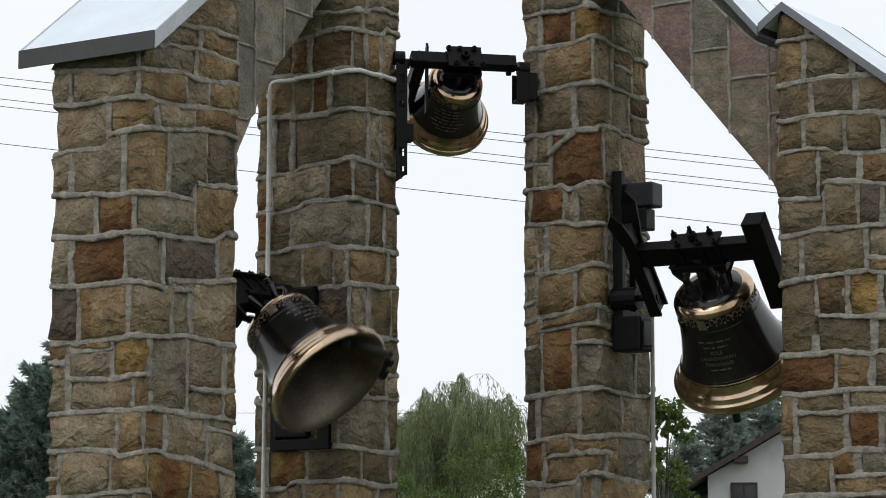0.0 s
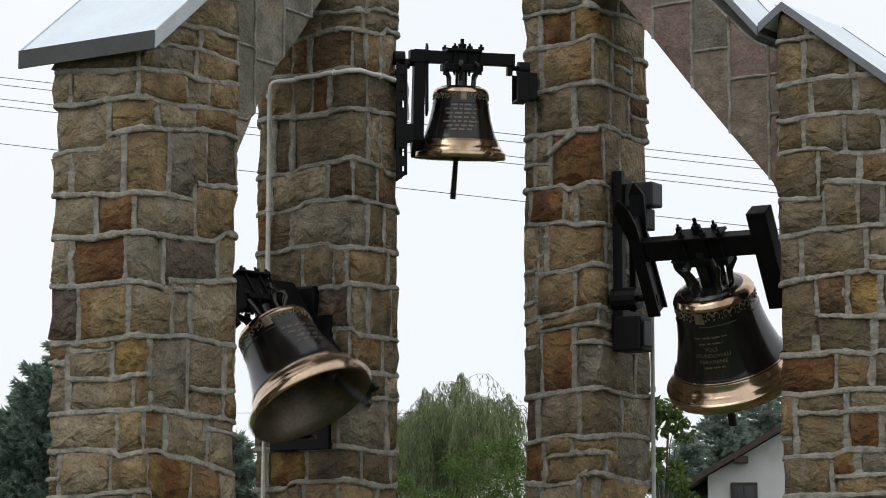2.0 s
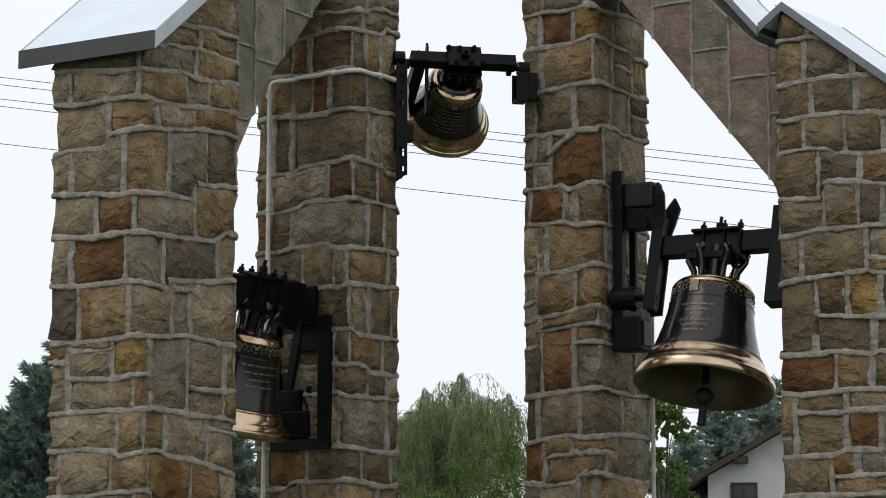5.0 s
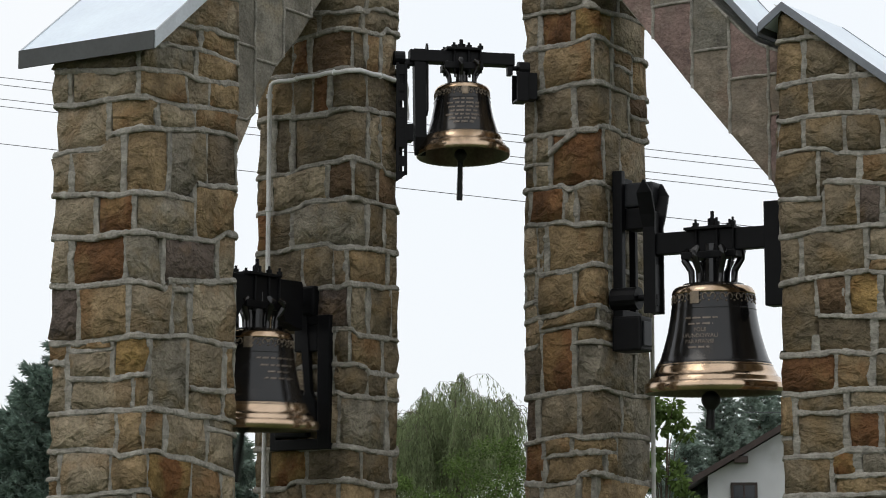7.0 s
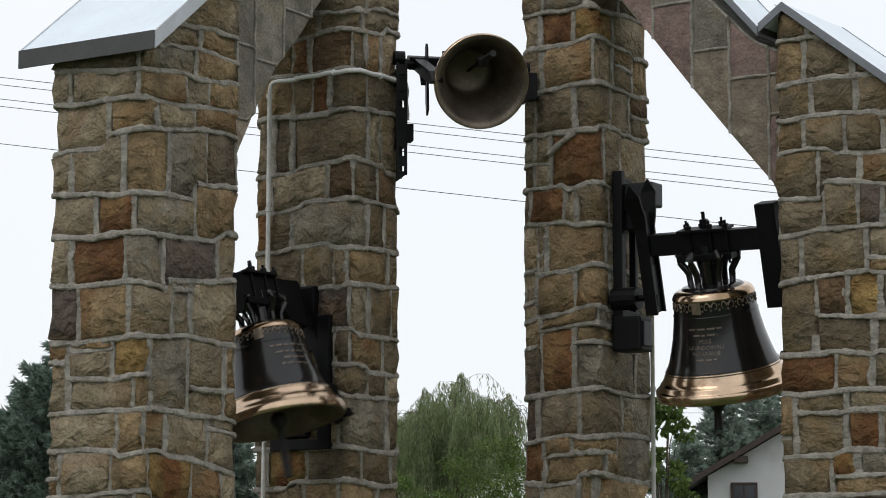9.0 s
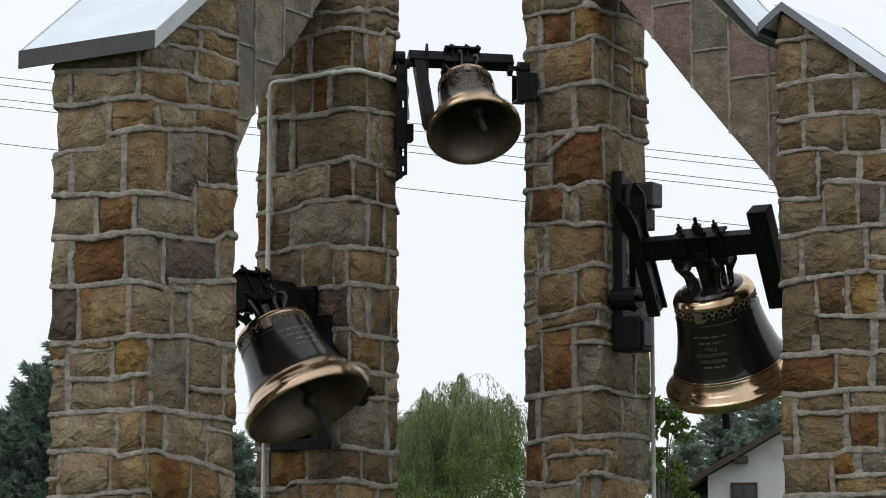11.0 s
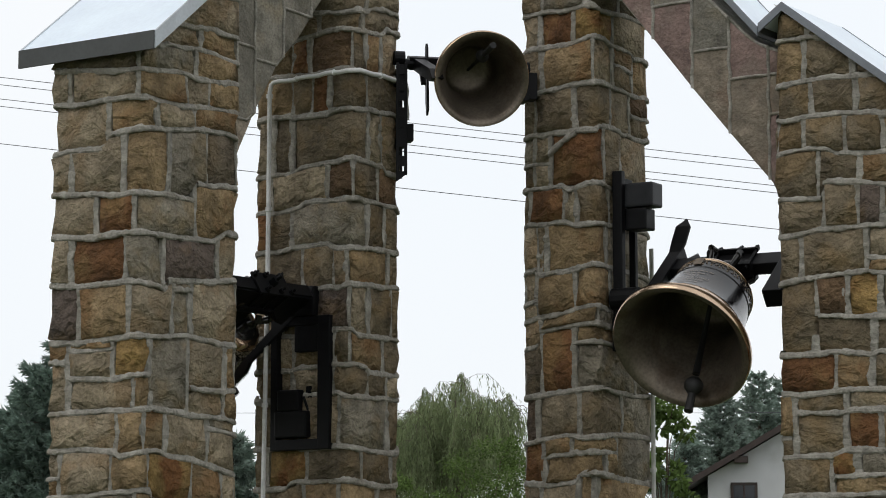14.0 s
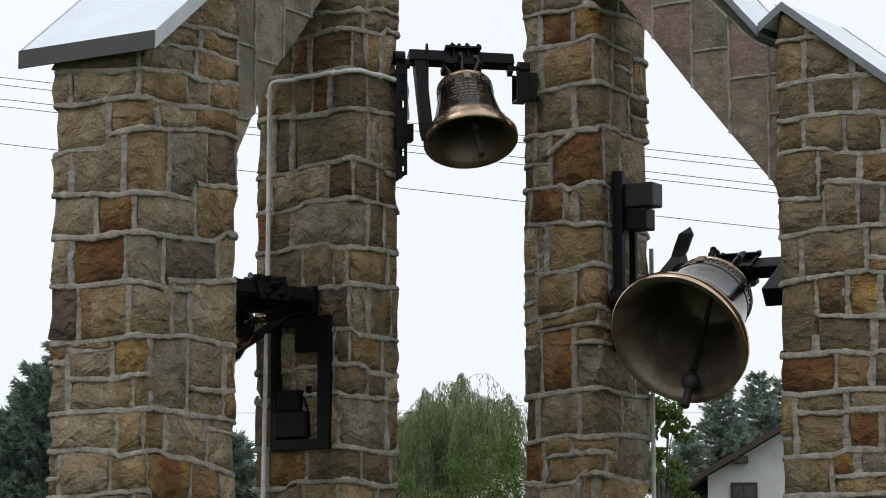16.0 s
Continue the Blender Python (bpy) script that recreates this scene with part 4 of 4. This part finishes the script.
fixed_high = thing("bell_bracket", rest_pose(BELLS["high"]), "black perforated steel bell bracket on a stone pillar", "bell bracket", "brackets of the bells")
for y in (-0.07, 0.07):
    bm = bmesh.new()
    for x in (-0.392, -0.345):
        add_box(bm, Matrix.Translation((x, y, -0.335)), 0.018, 0.014, 0.65, 0.002)
    for z in (-0.05, -0.16, -0.20, -0.30, -0.36, -0.42, -0.47, -0.58):
        add_box(bm, Matrix.Translation((-0.368, y, z)), 0.04, 0.012, 0.06, 0.002)
    prism(bm, [(-0.401, -0.64), (-0.336, -0.64), (-0.345, -0.66), (-0.401, -0.70)], Matrix.Translation((0, y - 0.007, 0)), 0.014)
    bmesh.ops.recalc_face_normals(bm, faces=bm.faces)
    part("side_plate", bm, BLACK_STEEL, fixed_high, "perforated black side plate")
for z in (-0.10, -0.36, -0.47):
    box_part("cross_bar", fixed_high, (-0.39, -0.345), (-0.063, 0.063), (z - 0.03, z + 0.03), bevel=0.003)
box_part("side_box", fixed_high, (-0.34, -0.295), (-0.06, 0.03), (-0.46, -0.36), bevel=0.006)
rod_part("bearing", fixed_high, (-0.40, 0, 0.03), (-0.34, 0, 0.03), 0.042)
rod_part("bearing", fixed_high, (-0.345, 0, 0.0), (-0.31, 0, 0.0), 0.03)

fixed_box = thing("bell_bracket", rest_pose(BELLS["high"]), "open black steel bearing box on a stone pillar", "bell bracket", "brackets of the bells")
for y in (-0.06, 0.06):
    box_part("cheek", fixed_box, (0.315, 0.385), (y - 0.006, y + 0.006), (-0.20, -0.03), bevel=0.003)
box_part("floor_plate", fixed_box, (0.315, 0.385), (-0.054, 0.054), (-0.20, -0.188), bevel=0.003)
box_part("back_plate", fixed_box, (0.373, 0.44), (-0.05, 0.05), (-0.186, -0.03), bevel=0.003)
rod_part("bearing", fixed_box, (0.335, 0, -0.002), (0.40, 0, -0.002), 0.042, 18)

# ------------------------------------------------------------------ conduit on the stones
def conduit(points, label, clips):
    root = thing("conduit_pipe", Matrix(), label, "conduit")
    bm = bmesh.new()
    add_tube(bm, points, 0.0135, 10)
    part("pipe", bm, PIPE, root, smooth=True)
    for p, d in clips:
        bm = bmesh.new()
        add_rod(bm, Vector(p) - Vector(d) * 0.012, Vector(p) + Vector(d) * 0.012, 0.019, 12)
        part("clip", bm, PIPE, root)


def on(foot, s, z, out=0.046):
    return foot.place(s, z, out)


ring = [on(FOOT_2, 0.125, 0.1), on(FOOT_2, 0.135, 2.0), on(FOOT_2, 0.155, 3.2), on(FOOT_2, 0.160, 4.30), on(FOOT_2, 0.170, 4.345), on(FOOT_2, 0.190, 4.355)]
ring += [on(FOOT_2, 0.19 + 0.05 * k, 4.355 + 0.004 * math.sin(k * 1.7), 0.044 + 0.003 * math.sin(k * 2.3)) for k in range(1, 20)]
ring += [on(FOOT_2, 1.150, 4.35, 0.06), on(FOOT_2, 1.172, 4.335, 0.07), on(FOOT_2, 1.176, 4.30, 0.075), on(FOOT_2, 1.172, 4.24, 0.07), on(FOOT_2, 1.178, 4.16, 0.075), on(FOOT_2, 1.182, 4.13, 0.07)]
clips = [(on(FOOT_2, 0.159 if z > 3 else 0.143, z), (0, 0, 1)) for z in (4.28, 3.62, 2.5)] + [(on(FOOT_2, s, 4.355), on(FOOT_2, s + 0.02, 4.355) - on(FOOT_2, s - 0.02, 4.355)) for s in (0.37, 0.66, 0.96)]
conduit(ring, "grey plastic conduit running up and round a stone pillar", clips)
side = [on(FOOT_3, 1.255, 0.1, 0.022), on(FOOT_3, 1.255, 1.5, 0.022), on(FOOT_3, 1.255, 3.45, 0.022)]
conduit(side, "grey plastic conduit running up a stone pillar", [(on(FOOT_3, 1.255, z, 0.022), (0, 0, 1)) for z in (2.15, 2.62, 3.2)])


# ------------------------------------------------------------------ behind the belfry
def cable(p, q, sag):
    bm = bmesh.new()
    p, q = Vector(p), Vector(q)
    add_tube(bm, [p.lerp(q, k / 24) - Vector((0, 0, sag * 4 * (k / 24) * (1 - k / 24))) for k in range(25)], 0.0065, 5)
    tagged(link("power_line", bm, CABLE), "thin dark overhead power cable against the sky", "power line", "power lines")


for z0, z1 in ((10.64, 7.50), (10.51, 7.37), (10.27, 7.10), (10.14, 6.98), (9.48, 6.37)):
    cable((-14.0, 42.0, z0), (14.0, 42.0, z1), 0.02)
cable((-20.0, 62.0, 5.45), (20.0, 62.0, 5.45), 0.1)


def leaf_quad(verts, faces, p, along, side, l, w):
    o = len(verts)
    tip = p + along * l
    mid = p + along * (l * 0.5)
    verts += [p, mid + side * w, tip, mid - side * w]
    faces.append((o, o + 1, o + 2, o + 3))


def rand_dir():
    v = Vector((random.gauss(0, 1), random.gauss(0, 1), random.gauss(0, 1)))
    return v.normalized()


def limb_tube(bm, pts, r0, r1):
    n = len(pts)
    add_tube(bm, pts, [r0 + (r1 - r0) * k / (n - 1) for k in range(n)], 7)


def willow(x, y, tall, spread, seed, boughs):
    """A weeping tree: limbs that arch over and thin leafy strands that hang from them."""
    random.seed(seed)
    root = thing("willow_tree", Matrix.Translation((x, y, 0)), "weeping willow with pale green hanging strands", "tree")
    bm = bmesh.new()
    limb_tube(bm, [(0, 0, 0), (0.1, 0, tall * 0.2), (-0.05, 0.1, tall * 0.45)], 0.24, 0.12)
    verts, faces = [], []
    for k in range(boughs):
        a = 2 * math.pi * (k * 0.618) + random.uniform(-0.3, 0.3)
        reach = spread * math.sqrt((k + 0.5) / boughs) * random.uniform(0.8, 1.05)
        peak = tall * (1.0 - 0.16 * (reach / spread) ** 2) * random.uniform(0.80, 1.0)
        out = Vector((math.cos(a), math.sin(a), 0))
        start = Vector((0, 0, tall * 0.35))
        pts = []
        for q in (0, 0.2, 0.4, 0.6, 0.8, 1.0):
            rise = math.sin(min(1.0, q * 1.35) * math.pi / 2) if q < 0.75 else 1.0 - 1.9 * (q - 0.74) ** 2
            pts.append(start + out * reach * q + Vector((0, 0, (peak - tall * 0.35) * rise)))
        limb_tube(bm, pts, 0.014, 0.003)
        # twigs that leave the bough, arch over and hang, each with its own bunch of leafy strands
        for w in range(random.randint(6, 9)):
            q = random.uniform(0.35, 1.0)
            i = min(4, int(q * 5))
            p = pts[i].lerp(pts[i + 1], q * 5 - i)
            way = (out * random.uniform(0.1, 1.0) + Vector((random.gauss(0, 0.8), random.gauss(0, 0.8), 0))) * random.uniform(0.15, 0.42)
            up = random.uniform(0.02, 0.24)
            drop = random.uniform(0.5, 1.7)
            spine = [p + way * (1 - (1 - u) ** 2.2) + Vector((0, 0, up * math.sin(math.pi * min(1, u * 1.9)) - drop * u ** 1.8)) for u in (0, 0.12, 0.25, 0.4, 0.55, 0.7, 0.85, 1.0)]
            limb_tube(bm, spine, 0.004, 0.001)
            for s in range(random.randint(16, 30)):
                u0 = random.uniform(0.02, 0.75)
                i = min(6, int(u0 * 7))
                c0 = spine[i].lerp(spine[i + 1], u0 * 7 - i)
                lean = Vector((random.gauss(0, 0.13), random.gauss(0, 0.13), 0))
                long = random.uniform(0.25, 0.8)
                for j in range(int(long / 0.042)):
                    v = j * 0.042 / long
                    c = c0 + lean * (1 - (1 - v) ** 2) + Vector((0, 0, -long * v ** 1.3))
                    dr = Vector((random.gauss(0, 0.42), random.gauss(0, 0.42), -1.0)).normalized()
                    leaf_quad(verts, faces, c, dr, dr.cross(rand_dir()).normalized(), random.uniform(0.06, 0.11), random.uniform(0.006, 0.010))
    part("trunk", bm, BARK, root, smooth=True)
    tagged(part_raw("crown", verts, faces, WILLOW, root, "pale green hanging willow leaves"), kind="stuff")
    return root


def broadleaf(x, y, tall, spread, mat, seed, n, leaf, name, label):
    """A bushy tree: forked limbs with clumps of leaves of uneven size round their ends."""
    random.seed(seed)
    root = thing(name, Matrix.Translation((x, y, 0)), label, "tree")
    bm = bmesh.new()
    limb_tube(bm, [(0, 0, 0), (0.03, 0.02, tall * 0.3), (0, 0, tall * 0.6)], tall * 0.03, tall * 0.016)
    verts, faces = [], []
    for k in range(n):
        a = random.uniform(0, 2 * math.pi)
        h = random.uniform(0.15, 1.0)
        reach = spread * math.sqrt(max(0.03, 1 - (abs(h - 0.5) / 0.55) ** 2)) * random.uniform(0.35, 1.0)
        tip = Vector((math.cos(a) * reach, math.sin(a) * reach, h * tall))
        if k % 3 == 0:
            limb_tube(bm, [Vector((0, 0, max(0.1, h * 0.6) * tall)), Vector((0, 0, h * tall * 0.85)).lerp(tip, 0.5), tip], tall * 0.003, tall * 0.001)
        size = random.uniform(0.10, 0.24) * spread
        for j in range(int(10 / leaf * random.uniform(0.6, 1.3))):
            d = rand_dir()
            p = tip + Vector((d.x, d.y, d.z * 0.8)) * size * random.uniform(0.3, 1.25)
            v = (d + rand_dir() * 0.8 + Vector((0, 0, -0.3))).normalized()
            leaf_quad(verts, faces, p, v, v.cross(rand_dir()).normalized(), leaf * random.uniform(0.7, 1.3), leaf * 0.28)
    part("trunk", bm, BARK, root, smooth=True)
    tagged(part_raw("crown", verts, faces, mat, root), kind="stuff")
    return root


def conifer(x, y, tall, spread, mat, seed, whorls, name, label, needle=0.16):
    """A needle tree: whorls of drooping boughs with upturned tips, set with needle sprays."""
    random.seed(seed)
    root = thing(name, Matrix.Translation((x, y, 0)), label, "tree")
    bm = bmesh.new()
    limb_tube(bm, [(0, 0, 0), (0, 0, tall * 0.5), (0, 0, tall * 0.99)], tall * 0.022, 0.012)
    verts, faces = [], []
    for k in range(whorls):
        h = 0.06 + 0.93 * k / whorls
        reach0 = spread * (1 - h) ** 0.85 + 0.10
        for j in range(8):
            a = random.uniform(0, 2 * math.pi)
            reach = reach0 * random.uniform(0.65, 1.12)
            base = Vector((0, 0, h * tall))
            way = Vector((math.cos(a), math.sin(a), 0))
            rise = random.uniform(-0.18, 0.22) + 0.35 * h
            pts = [base + way * reach * q + Vector((0, 0, reach * (rise * q - 0.25 * q * (1 - q) * 1.6))) for q in (0, 0.35, 0.7, 1.0)]
            limb_tube(bm, pts, 0.02, 0.006)
            m = max(16, int(reach * 78))
            for s in range(m):
                q = random.uniform(0.1, 1.03)
                i = min(2, int(q * 3))
                p = pts[i].lerp(pts[i + 1], q * 3 - i)
                across = Vector((-way.y, way.x, 0)) * random.uniform(-1, 1)
                v = (way * 0.7 + across + Vector((0, 0, random.uniform(-0.45, 0.5)))).normalized()
                for u in range(5):
                    d = (v + rand_dir() * 0.55).normalized()
                    leaf_quad(verts, faces, p + rand_dir() * 0.03, d, d.cross(rand_dir()).normalized(), needle * random.uniform(0.5, 1.0), needle * 0.085)
    part("trunk", bm, BARK, root, smooth=True)
    tagged(part_raw("crown", verts, faces, mat, root), kind="stuff")
    return root


willow(0.2, 46.0, 5.25, 2.0, 5, 34)
willow(-1.0, 50.0, 5.0, 1.5, 9, 20)
willow(0.42, 49.0, 5.42, 0.9, 14, 10)
broadleaf(0.75, 40.0, 3.55, 1.0, SHRUB, 4, 80, 0.055, "shrub", "bright green leafy shrub before the willow")
broadleaf(-0.7, 39.0, 2.95, 0.9, SHRUB, 6, 70, 0.05, "shrub", "green leafy shrub before the willow")
broadleaf(2.93, 33.0, 3.72, 0.5, SHRUB, 12, 60, 0.10, "fruit_tree", "small leafy green fruit tree")
conifer(-6.44, 44.0, 5.75, 3.3, SPRUCE, 21, 60, "spruce_tree", "dark green spruce tree beyond the pillars", 0.2)
conifer(-8.4, 47.0, 4.2, 1.9, SPRUCE, 22, 34, "spruce_tree", "dark green spruce tree beyond the pillars", 0.2)
conifer(-3.95, 47.0, 4.1, 1.3, HAZED_SPRUCE, 24, 36, "spruce_tree", "grey-green spruce tree beyond the pillars", 0.18)
for px, py, pt, ps, sd in ((6.9, 62.0, 6.3, 1.9, 31), (8.4, 66.0, 6.8, 2.2, 32), (9.6, 70.0, 7.0, 2.2, 33), (5.6, 58.0, 4.7, 1.7, 34), (7.5, 64.0, 5.4, 2.0, 35)):
    conifer(px, py, pt, ps, HAZED_SPRUCE, sd, 36, "spruce_tree", "dark green spruce tree behind a white house", 0.16)


def build_house():
    """A white rendered house with its gable to the belfry and a dark tiled roof."""
    root = thing("house", pose(9.35, 54.0, 0.0, 0, 0, -6), "white rendered house with a dark tiled gable roof", "house")
    half, eave, ridge, deep = 3.6, 3.52, 5.63, 9.0
    bm = bmesh.new()
    prism(bm, [(-half, 0), (half, 0), (half, eave), (0, ridge), (-half, eave)], Matrix(), deep)
    bmesh.ops.recalc_face_normals(bm, faces=bm.faces)
    part("wall", bm, RENDERED, root, "white rendered wall")
    slope = (ridge - eave) / half
    for sgn in (-1, 1):
        bm = bmesh.new()
        x1 = half + 0.45
        z1 = ridge - slope * x1
        prism(bm, [(0, ridge + 0.03), (sgn * x1, z1 + 0.03), (sgn * x1, z1 + 0.15), (0, ridge + 0.17)], Matrix.Translation((0, -0.45, 0)), deep + 0.9)
        bmesh.ops.recalc_face_normals(bm, faces=bm.faces)
        roof = part("roof", bm, ROOF_TILE, root, "dark brown tiled roof")
        bm = bmesh.new()
        prism(bm, [(0, ridge + 0.18), (sgn * x1, z1 + 0.16), (sgn * x1, z1 + 0.02), (0, ridge + 0.03)], Matrix.Translation((0, -0.49, 0)), 0.035)
        bmesh.ops.recalc_face_normals(bm, faces=bm.faces)
        part("bargeboard", bm, FASCIA_WOOD, roof, "dark brown bargeboard")
        for q in (0.30, 0.80):
            bm = bmesh.new()
            add_box(bm, Matrix.Translation((sgn * half * q, -0.22, ridge - slope * half * q - 0.08)), 0.30, 0.44, 0.14, 0.01)
            part("purlin", bm, FASCIA_WOOD, roof)
    for x in (-2.82, 2.4):
        win = thing("window", Matrix(), "", "")
        win.parent = root
        bm = bmesh.new()
        for dx in (-0.26, 0.26):
            add_box(bm, Matrix.Translation((x + dx, -0.02, 2.75)), 0.06, 0.06, 1.2, 0.005)
        for dz in (-0.6, 0.6):
            add_box(bm, Matrix.Translation((x, -0.02, 2.75 + dz)), 0.58, 0.06, 0.06, 0.005)
        add_box(bm, Matrix.Translation((x, -0.02, 2.75)), 0.04, 0.05, 1.2, 0.004)
        part("window_frame", bm, FASCIA_WOOD, win)
        bm = bmesh.new()
        add_box(bm, Matrix.Translation((x, -0.006, 2.75)), 0.52, 0.008, 1.2)
        part("pane", bm, GLASS, win)
        bm = bmesh.new()
        add_box(bm, Matrix.Translation((x, -0.06, 2.11)), 0.7, 0.14, 0.04, 0.004)
        part("window_sill", bm, FASCIA, win)
    return root


build_house()

# ------------------------------------------------------------------ the swing of the bells and their clappers
# seconds per full swing, a moment at which the mouth is highest on the near side, degrees to the near and to the far side
SWING = {"low": (1.936, 1.665, 76.3, 84.0), "high": (1.6532, 0.797, 71.4, 65.7), "large": (2.099, 1.248, 58.6, 52.7)}


def swing_angle(key, t):
    period, t0, near, far = SWING[key]
    c = math.cos(2 * math.pi * (t - t0) / period)
    return -((near - far) / 2 + (near + far) / 2 * c)


def motions():
    times = [k * 0.1 for k in range(161)]
    for key, root, pin, z0, gain, lag in (("low", low, low_clapper, low_pin, -33.0, 0.097), ("high", high, high_clapper, high_pin, -24.0, 0.12), ("large", large, large_clapper, large_pin, 27.0, 0.05)):
        base = rest_pose(BELLS[key])
        walk(root, [(t, base @ pose(0, 0, 0, swing_angle(key, t))) for t in times])
        period, t0 = SWING[key][:2]
        walk(pin, [(t, pose(0, 0, z0, gain * math.cos(2 * math.pi * (t - t0 - lag) / period))) for t in times])
    # the link of the high bell hangs plumb while the headstock turns
    walk(high_link, [(t, pose(0, 0, 0, -0.95 * swing_angle("high", t))) for t in times])


motions()
